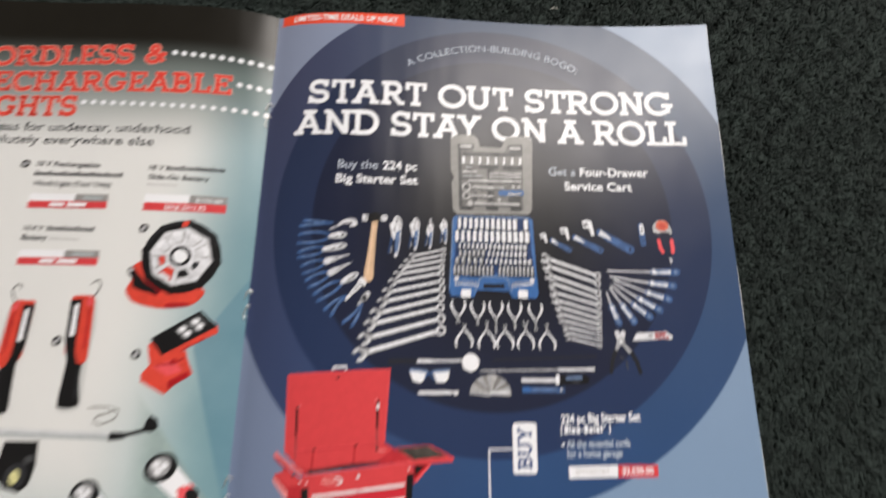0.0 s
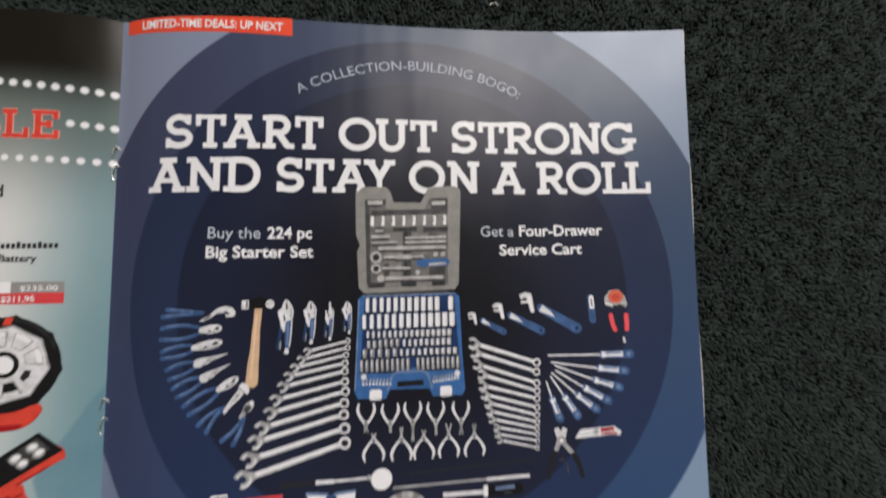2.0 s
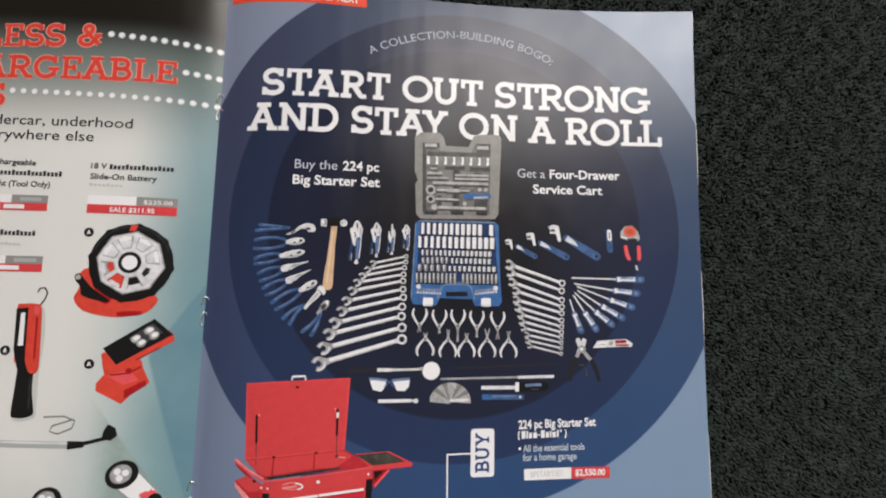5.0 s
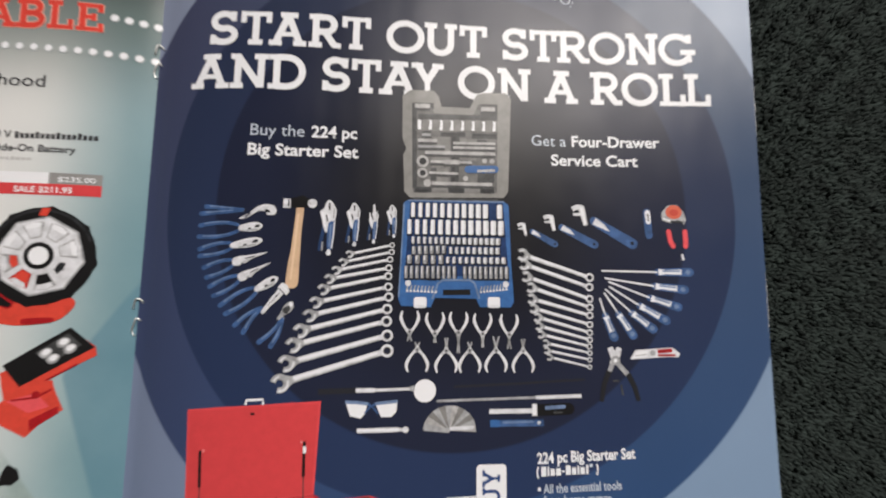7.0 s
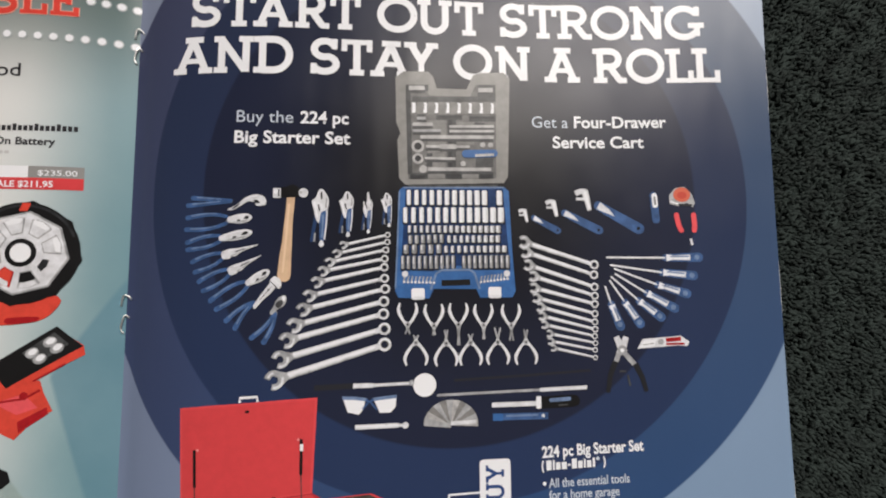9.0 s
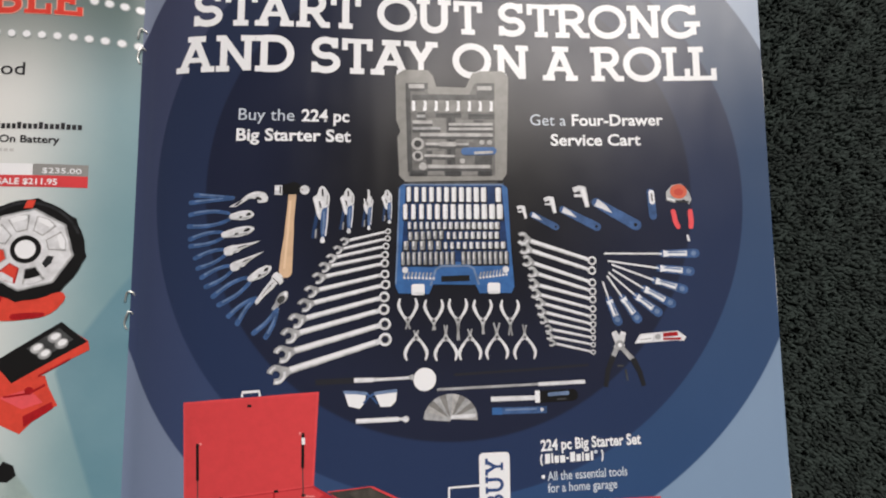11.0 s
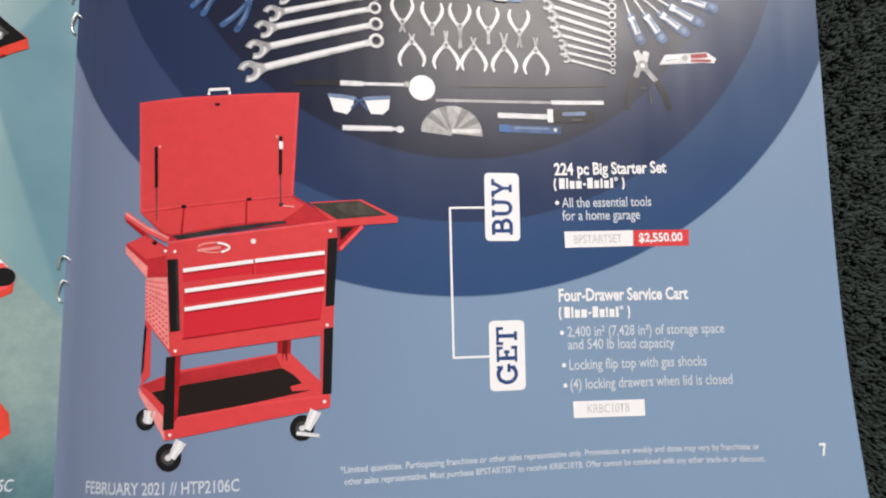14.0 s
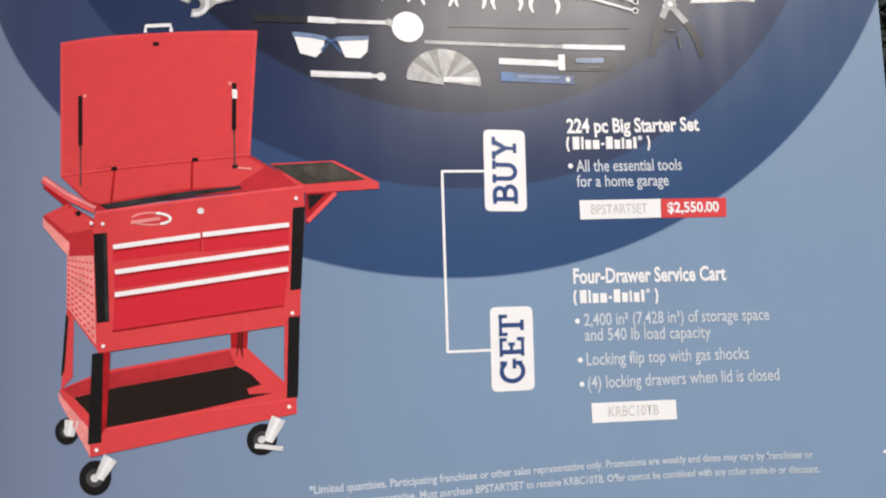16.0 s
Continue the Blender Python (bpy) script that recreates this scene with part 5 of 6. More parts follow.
brand_bar(131.4, 87.0, 152.0, 87.6, 3.0)
brand_bar(131.7, 51.2, 152.0, 51.2, 3.0)
for body, x, y, x_end, y_end in (
        ("All the essential tools", 133.5, 81.8, 159.8, 82.4),
        ("for a home garage", 133.5, 78.2, 156.3, 78.6),
        ("2,400 in\u00b2 (7,428 in\u00b3) of storage space", 133.9, 46.1, 179.1, 46.3),
        ("and 540 lb load capacity", 133.9, 42.7, 164.5, 42.5),
        ("Locking flip top with gas shocks", 134.1, 37.2, 173.4, 37.4),
        ("(4) locking drawers when lid is closed", 134.2, 32.0, 180.3, 32.3)):
    text(body, PALE, page, x, y, x_end, y_end, 2.75, bold=0.012)
for x, y in ((132.1, 83.1), (132.3, 47.2), (132.6, 38.5), (132.8, 33.1)):
    Print("printed_bullet", page).disc(WHITE, 1, x, y, 0.6, n=12).done()
p = Print("printed_price_box", page, "white code box beside red price box")
p.poly(WHITE, 1, 133.9, 75.0, 154.0, 75.4, 153.9, 70.9, 134.0, 70.5).poly(RED, 1, 154.1, 75.4, 170.5, 75.6, 170.3, 71.0, 154.0, 70.8).done()
text("BPSTARTSET", CODE_GREY, page, 136.7, 71.7, 150.6, 72.0, 2.3, layer=2)
text("$2,550.00", WHITE, page, 155.6, 72.1, 168.5, 72.3, 2.4, bold=0.026, layer=2)
p = Print("printed_price_box", page, "white code box")
p.poly(WHITE, 1, 134.8, 28.8, 155.0, 28.7, 155.0, 24.3, 134.9, 24.4).done()
text("KRBC10TB", CODE_GREY, page, 138.8, 25.6, 150.7, 25.5, 2.3, layer=2)
text("*Limited quantities. Participating franchisee or other sales representative only. Promotions are weekly and dates may vary by franchisee or", PALE, page, 73.4, 14.1, 186.3, 14.8, 1.6, bold=0.016)
text("other sales representative. Must purchase BPSTARTSET to receive KRBC10TB. Offer cannot be combined with any other trade-in or discount.", PALE, page, 74.4, 11.2, 187.4, 11.6, 1.6, bold=0.016)
text("7", WHITE, page, 202.4, 13.1, 204.2, 13.3, 3.2, bold=0.02)
text("FEBRUARY 2021 // HTP2106C", PALE, page, 10.2, 10.1, 49.3, 11.2, 2.9, bold=0.012)

# ---- print on the teal page ----
slab_text("CORDLESS &", LETTER_RED, page_b, -137.4, 244.2, -47.7, 247.6, 10.0, weight=0.185, rim=LETTER_RIM, label="red slab-serif headline with pale rim")
slab_text("RECHARGEABLE", LETTER_RED, page_b, -135.8, 231.6, -17.0, 233.4, 10.0, weight=0.185, rim=LETTER_RIM, label="red slab-serif headline with pale rim")
slab_text("LIGHTS", LETTER_RED, page_b, -134.2, 219.2, -84.5, 220.0, 10.0, weight=0.185, rim=LETTER_RIM, label="red slab-serif headline with pale rim")
for n, x0, y0, x1, y1 in ((11, -44.7, 253.4, -2.1, 251.1), (4, -14.2, 239.1, -1.7, 238.5), (19, -82.0, 226.9, -1.7, 225.7)):
    for i in range(n):
        a = i / (n - 1)
        p = Print("printed_bulb", page_b, "glowing white printed marquee bulb")
        p.disc(SHADE, 1, x0 + (x1 - x0) * a, y0 + (y1 - y0) * a, 1.5, n=14).disc(WHITE, 2, x0 + (x1 - x0) * a, y0 + (y1 - y0) * a, 1.12, n=14).done()
text("ideas for undercar, underhood", TEXT_BLACK, page_b, -122.5, 212.3, -32.7, 212.5, 4.2, bold=0.005)
text("absolutely everywhere else", TEXT_BLACK, page_b, -128.2, 206.2, -47.4, 206.2, 4.2, bold=0.005)
for body, x, y, x_end, y_end in (
        ("18 V Rechargeable", -96.7, 195.8, -69.0, 195.2),
        ("Work Light (Tool Only)", -96.5, 186.6, -62.5, 186.3),
        ("Slide-On Battery", -47.2, 190.4, -21.5, 190.4),
        ("18 V", -47.3, 194.8, -41.0, 194.8),
        ("14.4 V", -96.1, 166.6, -87.6, 166.4),
        ("Battery", -96.0, 162.5, -85.4, 162.3)):
    text(body, TEXT_BLACK, page_b, x, y, x_end, y_end, 2.3, bold=0.022)


def word_bar(x, y, x_end, y_end, tall, mat):
    """A name that is not lettered: a row of small bars."""
    p = Print("printed_bar", page_b, "dark printed bars in place of a name")
    n = max(3, int((x_end - x) / 1.5))
    for i in range(n):
        a, b = i / n, (i + 0.72) / n
        h = tall * (1.0 if i % 4 == 0 else 0.76)
        xa, xb, ya = x + (x_end - x) * a, x + (x_end - x) * b, y + (y_end - y) * a
        p.poly(mat, 1, xa, ya, xb, ya, xb, ya + h, xa, ya + h)
    tagged(p.done(), kind="stuff")


word_bar(-96.8, 191.3, -58.0, 190.8, 2.2, TEXT_BLACK)
word_bar(-40.0, 194.7, -15.2, 195.1, 2.2, TEXT_BLACK)
word_bar(-86.0, 166.5, -65.7, 166.2, 2.2, TEXT_BLACK)
word_bar(-47.2, 187.5, -33.9, 187.4, 1.2, CODE_GREY)
word_bar(-83.9, 162.6, -71.2, 162.2, 1.2, CODE_GREY)


def price_tag(x0, y0, x1, y1, split, old, now):
    """White and grey strip over a red sale strip; (x0, y0) lower corner at the outer side, (x1, y1) upper corner at the fold side."""
    p = Print("printed_price_box", page_b, "grey and white price strip over red sale strip")
    h = (y1 - y0) / 2
    xs = x0 + (x1 - x0) * split
    p.poly(RED, 1, x0, y0, x1, y0, x1, y0 + h, x0, y0 + h).poly(WHITE, 1, x0, y0 + h, xs, y0 + h, xs, y1, x0, y1).poly(PRICE_GREY, 1, xs, y0 + h, x1, y0 + h, x1, y1, xs, y1)
    p.done()
    w = x1 - x0
    if not old:
        for xa, xb, yy, hh in ((xs + w * 0.1, x1 - w * 0.07, y0 + h + 0.75, 1.5), (x0 + w * 0.28, x0 + w * 0.46, y0 + 0.75, 1.7), (x0 + w * 0.5, x0 + w * 0.74, y0 + 0.75, 1.7)):
            Print("printed_bar", page_b, "white printed bar in place of a price").rect(WHITE if yy < y0 + h else SHADE, 3, xa, yy, xb, yy + hh, radius=0.3).done()
        return
    text(old, WHITE, page_b, xs + w * 0.08, y0 + h + 0.75, x1 - w * 0.05, y0 + h + 0.75, 1.7, bold=0.01, layer=3)
    text(now, WHITE, page_b, x0 + w * 0.26, y0 + 0.75, x0 + w * 0.76, y0 + 0.75, 1.9, bold=0.02, layer=3)


price_tag(-47.2, 176.2, -13.2, 183.6, 0.55, "$235.00", "SALE $211.95")
price_tag(-96.7, 176.5, -62.7, 182.9, 0.58, "", "")
price_tag(-95.6, 151.8, -62.0, 158.1, 0.57, "", "")


def marker(x, y):
    p = Print("printed_marker", page_b, "black disc with pale letter mark")
    p.disc(BLACK, 1, x, y, 1.9, n=20).stroke(WHITE, 2, 0.5, x - 0.5, y - 0.8, x, y + 0.8).stroke(WHITE, 2, 0.5, x, y + 0.8, x + 0.5, y - 0.8).done()


for x, y in ((-101.6, 196.6), (-45.4, 168.3), (-40.2, 116.1), (-72.3, 121.0)):
    marker(x, y)


def round_light(cx, cy, r):
    """Eight-sided work light with eight silver reflectors, on a red base with a dark carrying handle."""
    p = Print("printed_round_light", page_b, "photo of eight-sided work light on red base")
    put = {"at": (cx, cy), "along": Vector((r, 0)), "across": Vector((0, r))}
    p.shape(LAMP_RED, 3, -1.34, -0.98, -1.08, -1.30, -0.36, -1.46, 0.38, -1.38, 0.66, -1.16, 0.70, -0.90, -0.2, -0.6, -1.00, -0.16, -1.30, -0.40, -1.22, -0.68, **put)
    p.shape(RED_DEEP, 4, -0.20, -1.32, 0.36, -1.30, 0.32, -1.40, -0.18, -1.44, **put)
    p.shape(RED_DEEP, 4, -1.02, -0.30, -0.86, -0.25, -0.40, -0.98, -0.62, -1.08, **put)
    p.shape(BLACK, 5, -1.36, -0.36, -1.24, -0.32, -1.10, -0.48, -0.84, -0.74, -0.46, -1.00, -0.52, -1.08, -0.92, -0.98, -1.16, -0.88, -1.20, -0.66, -1.34, -0.50, **put)
    p.disc(STEEL, 6, cx - r * 1.27, cy - r * 0.42, r * 0.07, n=10)
    p.disc(BLACK, 6, cx, cy, r * 1.09, n=8, turn=-8).disc(BLACK, 6, cx, cy, r * 1.045, n=32)
    p.arc(GREY_DARK, 7, cx, cy, r * 0.98, r * 0.05, 20, 160, n=16)
    p.disc(STEEL, 7, cx, cy, r * 0.87, n=8, turn=-8).disc(SILVER, 8, cx, cy, r * 0.83, n=8, turn=-8)
    cups = {4: (STEEL, LAMP_RED, 0.5), 5: (RED_DEEP, LAMP_RED, 1.0), 6: (STEEL, BLACK, 0.7), 7: (SILVER, GREY_DARK, 0.45)}
    for i in range(8):
        a = math.tau * i / 8 + radians(14.5)
        edge, bowl, share = cups.get(i, (STEEL, SILVER, 1.0))
        for r0, r1, w0, w1, mat, layer in ((0.40, 0.72, 0.27, 0.30, edge, 9), (0.42, 0.42 + 0.26 * share, 0.22, 0.26, bowl, 10), (0.62, 0.71, 0.20, 0.25, WHITE if i < 4 else SILVER, 11)):
            xy = []
            for ang, rr in ((a - w0, r0), (a - w1, r1), (a, r1 + 0.02), (a + w1, r1), (a + w0, r0)):
                xy += [cx + r * rr * math.cos(ang), cy + r * rr * math.sin(ang)]
            p.poly(mat, layer, *xy)
    p.disc(SILVER, 12, cx, cy, r * 0.36, n=8, turn=-8).disc(BLACK, 13, cx, cy, r * 0.29).disc(WHITE, 14, cx, cy, r * 0.195)
    p.poly(LAMP_RED, 8, cx - r * 0.10, cy + r * 0.86, cx + r * 0.06, cy + r * 0.86, cx + r * 0.12, cy + r * 1.03, cx - r * 0.04, cy + r * 1.03)
    p.done()


round_light(-28.4, 156.4, 15.0)

p = Print("printed_swivel_light", page_b, "photo of red and black swivel work light")
p.poly(LAMP_RED, 1, -37.0, 108.6, -34.6, 111.8, -25.6, 115.0, -21.1, 115.9, -17.7, 108.6, -21.6, 106.8, -27.3, 100.7, -36.9, 105.8)
p.poly(LAMP_RED, 1, -36.0, 119.4, -21.4, 117.7, -20.3, 114.1, -27.2, 109.8, -34.4, 112.2)
p.stroke(RED_DEEP, 3, 0.6, -32.2, 111.8, -25.3, 112.6, -21.2, 115.0)
p.disc(RED_DEEP, 3, -25.4, 113.4, 1.2, n=10)
p.poly(RED_LIGHT, 2, -33.4, 111.6, -25.5, 114.0, -21.5, 109.8, -27.0, 108.0)
p.poly(RED_DEEP, 2, -26.7, 105.9, -19.2, 109.8, -18.7, 107.8, -26.2, 102.7)
p.poly(LAMP_RED, 2, -36.1, 120.0, -30.1, 113.8, -10.2, 125.0, -10.7, 127.8, -13.6, 130.1, -33.6, 121.3)
p.poly(LAMP_RED, 2, -36.1, 120.0, -30.1, 113.8, -26.8, 111.0, -35.0, 114.6)
p.poly(BLACK, 3, -35.6, 122.2, -17.8, 133.9, -10.8, 127.6, -30.2, 115.8)
p.poly(GREY_MID, 4, -26.6, 126.1, -18.3, 132.1, -14.4, 128.4, -22.6, 122.6)
for x, y in ((-23.8, 126.1), (-19.3, 129.2), (-21.7, 124.3), (-17.4, 127.3)):
    p.disc(STEEL, 5, x, y, 1.9, ry=1.5, n=16, turn=30).disc(WHITE, 6, x + 0.2, y + 0.3, 1.3, ry=0.9, n=16, turn=30)
p.stroke(RED_DEEP, 4, 0.5, -23.1, 117.7, -15.0, 122.5)
p.done()


def wand_light(x, y, turn):
    """Hand lamp standing on (x, y): flared black handle, red body, white lens in a black frame on one side, wire hook. turn: 1, or -1 mirrored."""
    p = Print("printed_wand_light", page_b, "photo of red hand lamp with black handle")
    put = {"at": (x, y), "along": Vector((turn, 0)), "across": Vector((0, 1))}
    p.shape(SHADOW_PALE, 0, -2.5, -1.4, 4.8, -1.0, 5.9, 2.0, 5.4, 17.0, 6.1, 30.0, 4.9, 41.0, 2.0, 40.0, 0.0, 10.0, **put)
    hook = [(2.9, 42.5), (4.6, 45.0), (5.4, 47.6), (4.2, 49.6), (2.4, 49.4), (1.5, 47.8)]
    p.stroke(GREY_DARK, 2, 0.55, *[v for a, b in hook for v in (x + turn * a, y + b)])
    p.shape(BLACK, 3, -3.3, 0.6, -1.2, -0.5, 1.6, -0.5, 4.7, 0.6, 5.0, 2.5, 3.6, 10.0, 3.4, 18.0, 2.0, 20.5, -2.0, 20.5, -2.7, 17.0, -3.0, 9.0, **put)
    p.stroke(GREY_DARK, 4, 0.7, x + turn * 3.2, y + 3.0, x + turn * 2.6, y + 15.0)
    p.shape(LAMP_RED, 4, -5.4, 41.6, -3.6, 43.2, 2.4, 43.2, 3.9, 41.5, 4.4, 36.0, 5.2, 19.0, 3.8, 16.3, 1.4, 17.0, -0.6, 21.5, -3.8, 20.0, -4.6, 25.0, **put)
    p.stroke(RED_DEEP, 5, 0.8, x + turn * 2.6, y + 38.0, x + turn * 3.2, y + 22.0)
    p.shape(RED_LIGHT, 5, 1.2, 42.6, 3.2, 41.6, 3.2, 39.0, 1.4, 39.5, **put)
    p.poly(BLACK, 6, x - turn * 5.5, y + 41.3, x - turn * 1.0, y + 41.8, x - turn * 0.4, y + 25.0, x + turn * 0.2, y + 17.5, x - turn * 2.6, y + 17.5, x - turn * 4.9, y + 25.5)
    p.poly(WHITE, 7, x - turn * 3.6, y + 39.6, x - turn * 1.9, y + 39.8, x - turn * 1.4, y + 27.0, x - turn * 3.4, y + 26.8)
    p.done()


wand_light(-64.0, 96.0, 1)
wand_light(-89.3, 93.7, -1)
p = Print("printed_cord_loop", page_b, "photo of grey cord loop")
p.stroke(GREY, 1, 0.6, -55.0, 95.9, -47.4, 96.2, -43.3, 94.5, -44.2, 91.7, -49.1, 89.6, -52.2, 90.5, -51.4, 92.6, -47.0, 94.0, -43.9, 95.1).done()
p = Print("printed_bar_light", page_b, "photo of long grey bar light with black clip")
p.stroke(SHADE, 1, 2.6, -91.9, 86.4, -44.9, 85.4).stroke(SILVER, 2, 0.8, -92.0, 87.0, -45.0, 86.1)
p.stroke(BLACK, 2, 3.2, -45.2, 85.4, -39.1, 85.7, taper=2.2).stroke(BLACK, 2, 1.4, -39.7, 85.9, -34.2, 87.2, -29.8, 88.3)
p.poly(BLACK, 2, -32.5, 90.6, -31.1, 93.1, -28.3, 91.7, -27.4, 88.8, -29.6, 86.9, -33.1, 87.4).done()
p = Print("printed_clip_light", page_b, "photo of black clip light with yellow lens")
p.poly(BLACK, 1, -84.5, 83.2, -71.5, 83.4, -70.8, 74.8, -72.1, 68.4, -75.1, 65.4, -81.3, 66.7, -85.6, 70.3, -85.5, 75.7)
p.disc(GREY_DARK, 2, -77.8, 71.0, 4.3).disc(YELLOW, 3, -77.9, 70.7, 1.9, ry=2.5).poly(GREY_MID, 2, -76.1, 77.5, -72.2, 78.6, -72.2, 75.9, -74.8, 75.3).done()


def flashlight(hx, hy, jx, jy, r):
    """Head at h with a black bezel, white neck towards the red joint j."""
    p = Print("printed_flashlight", page_b, "photo of white and red flashlight head")
    d = Vector((jx - hx, jy - hy))
    p.stroke(SHADOW_TEAL, 0, r * 1.8, hx + 0.9, hy - 0.8, jx + 0.9, jy - 0.8, taper=r * 1.3, round_ends=True)
    p.stroke(WHITE, 1, r * 1.5, hx + d.x * 0.15, hy + d.y * 0.15, jx, jy, taper=r * 1.2)
    p.disc(BLACK, 2, hx, hy, r, ry=r * 0.86, turn=25)
    p.disc(STEEL, 3, hx - 0.3, hy + 0.2, r * 0.66, ry=r * 0.58, turn=25)
    for a in (0.3, 2.4, 4.5):
        p.disc(WHITE, 4, hx - 0.3 + r * 0.28 * math.cos(a), hy + 0.2 + r * 0.25 * math.sin(a), r * 0.22, n=10)
    p.done()


flashlight(-24.6, 74.1, -14.4, 64.1, 6.0)
flashlight(-50.7, 65.2, -41.4, 56.0, 5.6)
p = Print("printed_flashlight_grip", page_b, "photo of red flashlight grip with black joint")
p.poly(LAMP_RED, 1, -17.9, 66.5, -13.8, 68.5, -10.4, 64.1, -10.6, 60.0, -14.2, 58.0, -14.5, 52.9, -13.5, 35.1, -9.9, 29.7, -9.4, 24.7, -12.9, 22.3, -22.2, 22.5, -20.1, 49.7, -18.1, 61.1)
p.poly(RED_LIGHT, 2, -17.4, 66.9, -12.7, 67.6, -10.2, 63.9, -11.8, 61.0, -17.0, 58.2)
p.disc(BLACK, 3, -12.5, 64.0, 2.4, n=14).stroke(RED_DEEP, 2, 0.8, -14.7, 55.2, -15.3, 35.2)
p.stroke(BLACK, 2, 1.2, -20.5, 57.6, -15.7, 57.0).done()
text("FEBRUARY 2021 // HTP2105C", PALE, page_b, -39.8, 13.9, -8.5, 10.5, 2.9, bold=0.012)


def wire(line, radius):
    """A round wire along points of the paper; each point: x and y in mm and the height over the paper."""
    bm = bmesh.new()
    pts = [Vector((x / 1000, y / 1000, height(x / 1000, y / 1000) + z / 1000)) for x, y, z in line]
    prev = None
    for i, q in enumerate(pts):
        d = (pts[min(i + 1, len(pts) - 1)] - pts[max(i - 1, 0)]).normalized()
        a = d.cross(Vector((0, 0, 1))).normalized()
        b = a.cross(d)
        ring = [bm.verts.new(q + (a * math.cos(math.tau * k / 8) + b * math.sin(math.tau * k / 8)) * radius) for k in range(8)]
        if prev:
            for k in range(8):
                bm.faces.new((prev[k], prev[(k + 1) % 8], ring[(k + 1) % 8], ring[k])).smooth = True
        else:
            bm.faces.new(ring)
        prev = ring
    bm.faces.new(prev[::-1])
    bmesh.ops.recalc_face_normals(bm, faces=bm.faces)
    return bm


def staple(y):
    """Two bent legs of a steel wire staple, hooked out of the fold on to the paper."""
    upper = ((1.6, 1.4, 0.5), (0.6, 2.4, 0.9), (-0.5, 2.9, 1.3), (-1.4, 2.6, 1.1), (-1.8, 1.4, 0.9), (-2.1, 0.2, 0.7), (-2.3, -0.6, 0.4))
    lower = ((1.0, -4.6, 0.5), (0.2, -3.8, 0.9), (-0.6, -3.5, 1.2), (-1.2, -4.8, 1.1), (-1.7, -6.4, 0.9), (-2.1, -7.4, 0.6), (-1.6, -8.9, 0.4), (-0.9, -9.2, 0.6))
    for leg in (upper, lower):
        part("staple", wire([(x * 0.72 - 0.3, y + dy, z * 0.75) for x, dy, z in leg], 0.00026), STAPLE, magazine, "bent steel wire staple in the fold")


for _y in (66.5, 140.2, 229.0):
    staple(_y)

# ---- carpet pile ----


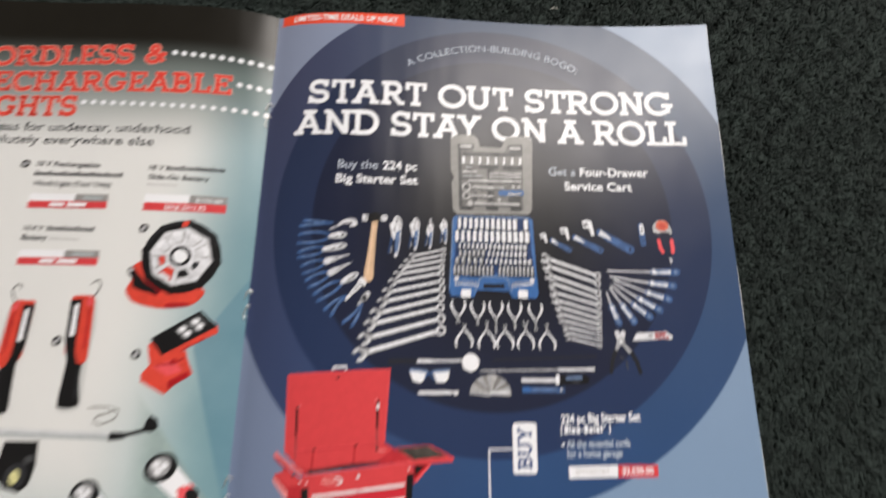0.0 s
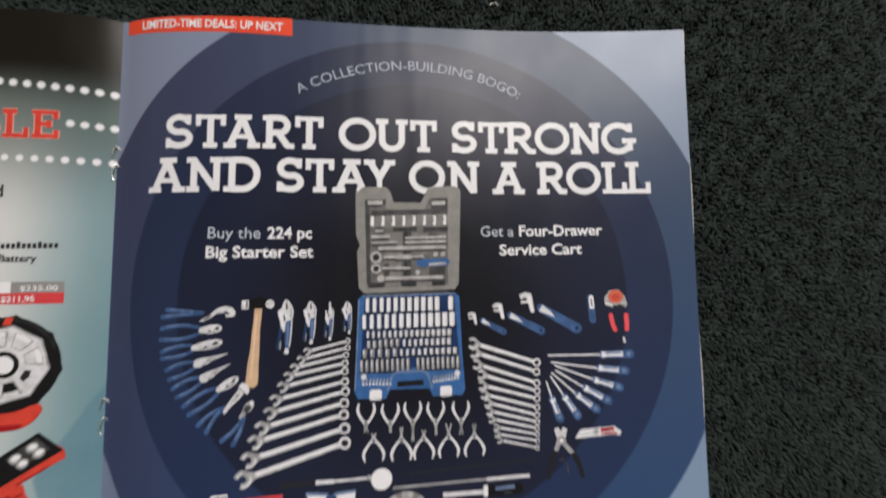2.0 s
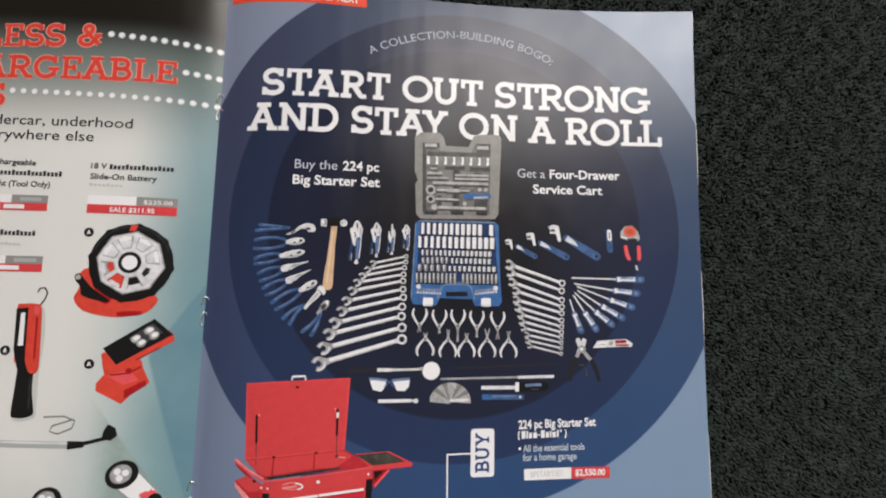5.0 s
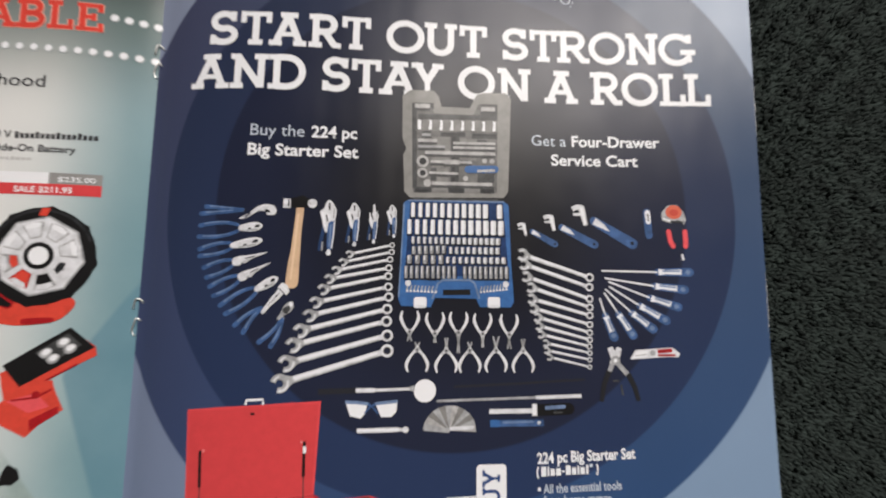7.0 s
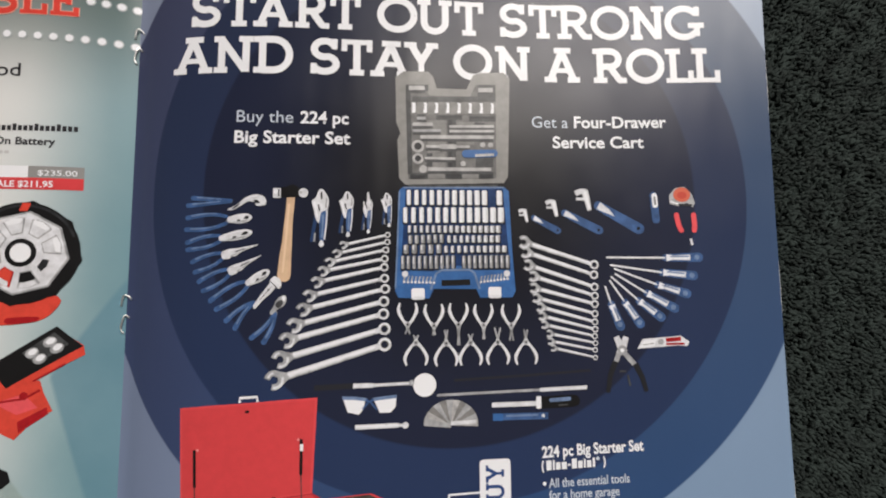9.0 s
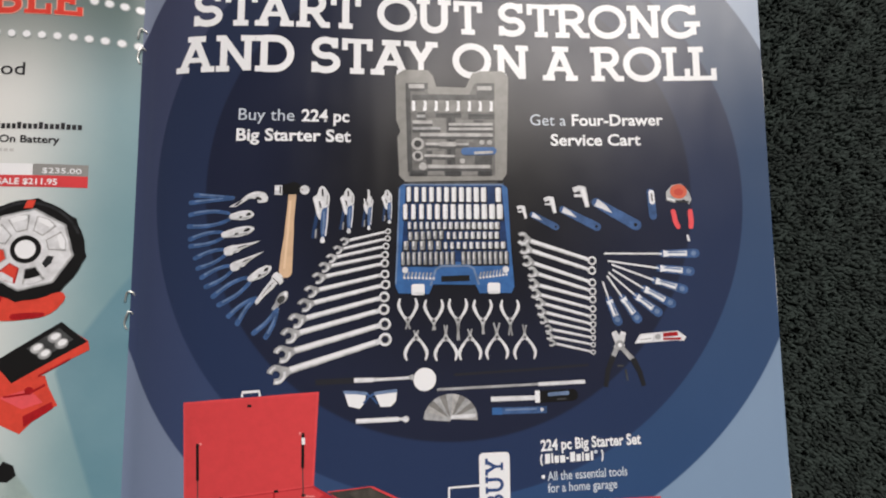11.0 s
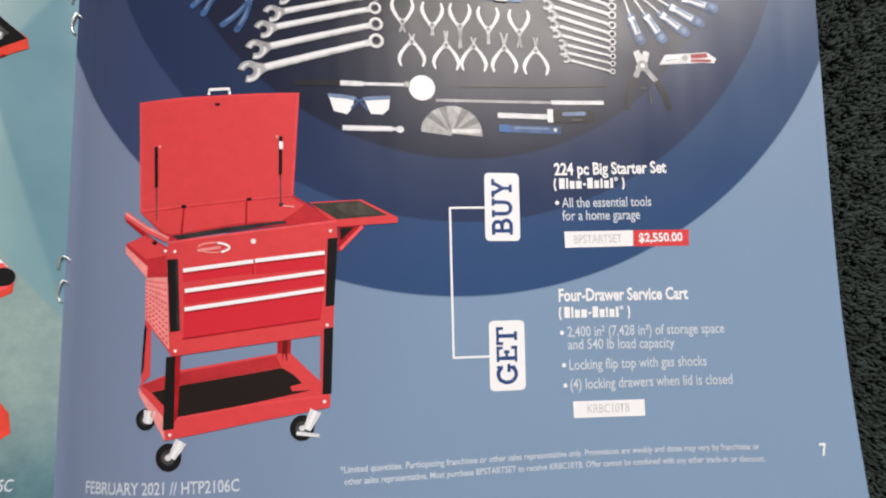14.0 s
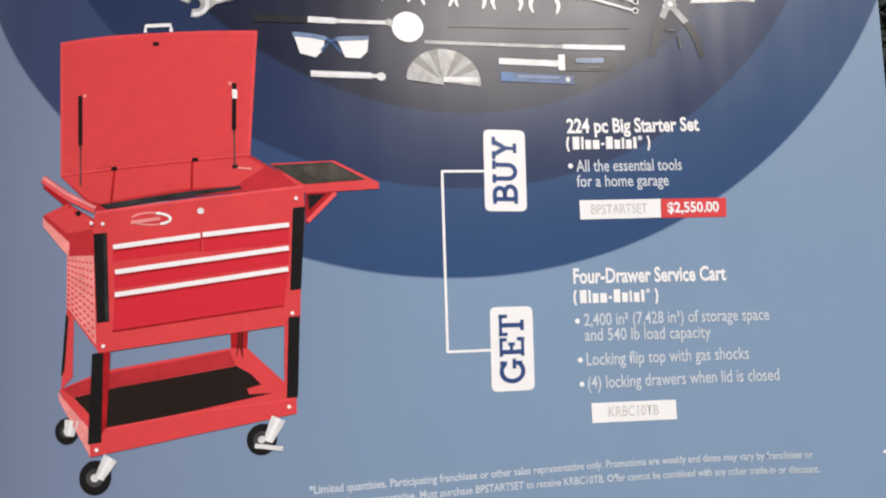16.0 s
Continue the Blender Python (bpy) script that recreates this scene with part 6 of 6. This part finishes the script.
def carpet_pile():
    """Cut-pile yarn tufts, leaning at random, on the stretch of floor round the magazine."""
    rng = np.random.default_rng(7)
    pitch = 0.00102
    xs, ys = np.meshgrid(np.arange(-0.15, 0.36, pitch), np.arange(-0.05, 0.43, pitch))
    x, y = xs.ravel(), ys.ravel()
    x = x + rng.uniform(-0.45, 0.45, x.size) * pitch
    y = y + rng.uniform(-0.45, 0.45, y.size) * pitch
    under = (x > -0.205) & (x < PAGE_W - 0.004) & (y > 0.004) & (y < PAGE_H - 0.004)
    keep = ~under & ((x > 0.19) | (y > 0.26))
    x, y = x[keep], y[keep]
    n = x.size
    clump = np.sin(x * 510 + 2.5 * np.sin(y * 370 + x * 90)) * np.sin(y * 470 + 2.5 * np.sin(x * 330 - y * 70))
    patch = np.sin(x * 190 + 3 * np.sin(y * 130)) * np.sin(y * 210 + 3 * np.sin(x * 150))
    tall = 0.0031 + 0.0006 * clump + 0.0004 * patch + rng.normal(0, 0.0003, n)
    lean = np.stack([rng.normal(0, 0.0008, n) + 0.0006 * np.sin(y * 420 + 3 * np.sin(x * 260)), rng.normal(0, 0.0008, n) + 0.0006 * np.sin(x * 440 + 3 * np.sin(y * 230))], 1)
    sides, rings = 3, ((0.0, 0.9), (0.62, 1.0))
    rad = 0.00082 * rng.uniform(0.7, 1.35, n)
    spin = rng.uniform(0, 6.28, n)
    verts = []
    for h, w in rings:
        for s in range(sides):
            a = spin + 6.2832 * s / sides
            verts.append(np.stack([x + lean[:, 0] * h ** 1.6 + rad * w * np.cos(a), y + lean[:, 1] * h ** 1.6 + rad * w * np.sin(a), FLOOR_Z + tall * h], 1))
    verts.append(np.stack([x + lean[:, 0], y + lean[:, 1], FLOOR_Z + tall], 1))
    v = np.stack(verts, 1)
    per = v.shape[1]
    faces = [(s, (s + 1) % sides, sides + (s + 1) % sides, sides + s) for s in range(sides)]
    tips = [(sides + s, sides + (s + 1) % sides, per - 1) for s in range(sides)]
    base = (np.arange(n) * per)[:, None, None]
    quads = (np.array(faces)[None] + base).reshape(-1, 4)
    tris = (np.array(tips)[None] + base).reshape(-1, 3)
    me = bpy.data.meshes.new("carpet_pile")
    me.from_pydata(v.reshape(-1, 3), [], quads.tolist() + tris.tolist())
    me.shade_smooth()
    me.materials.append(carpet_yarn())
    tagged(new("carpet_pile", me), "dark green-black cut-pile carpet tufts", "carpet", kind="stuff")


carpet_pile()


def lint(x, y, z, turn, size):
    curve = bpy.data.curves.new("lint", "CURVE")
    curve.dimensions, curve.bevel_depth, curve.bevel_resolution = "3D", 0.00022, 1
    sp = curve.splines.new("POLY")
    sp.points.add(6)
    for i, p in enumerate(sp.points):
        a = turn + 0.35 * i
        p.co = (x + size * i / 6 * math.cos(a), y + size * i / 6 * math.sin(a), z + 0.0006 * math.sin(i * 1.3), 1)
    curve.materials.append(LINT)
    tagged(new("lint", curve), "small pale lint thread caught in carpet", "lint")


lint(0.1406, 0.2927, -0.0078, 1.1, 0.0032)
lint(0.2025, 0.0160, -0.0078, 0.5, 0.0030)
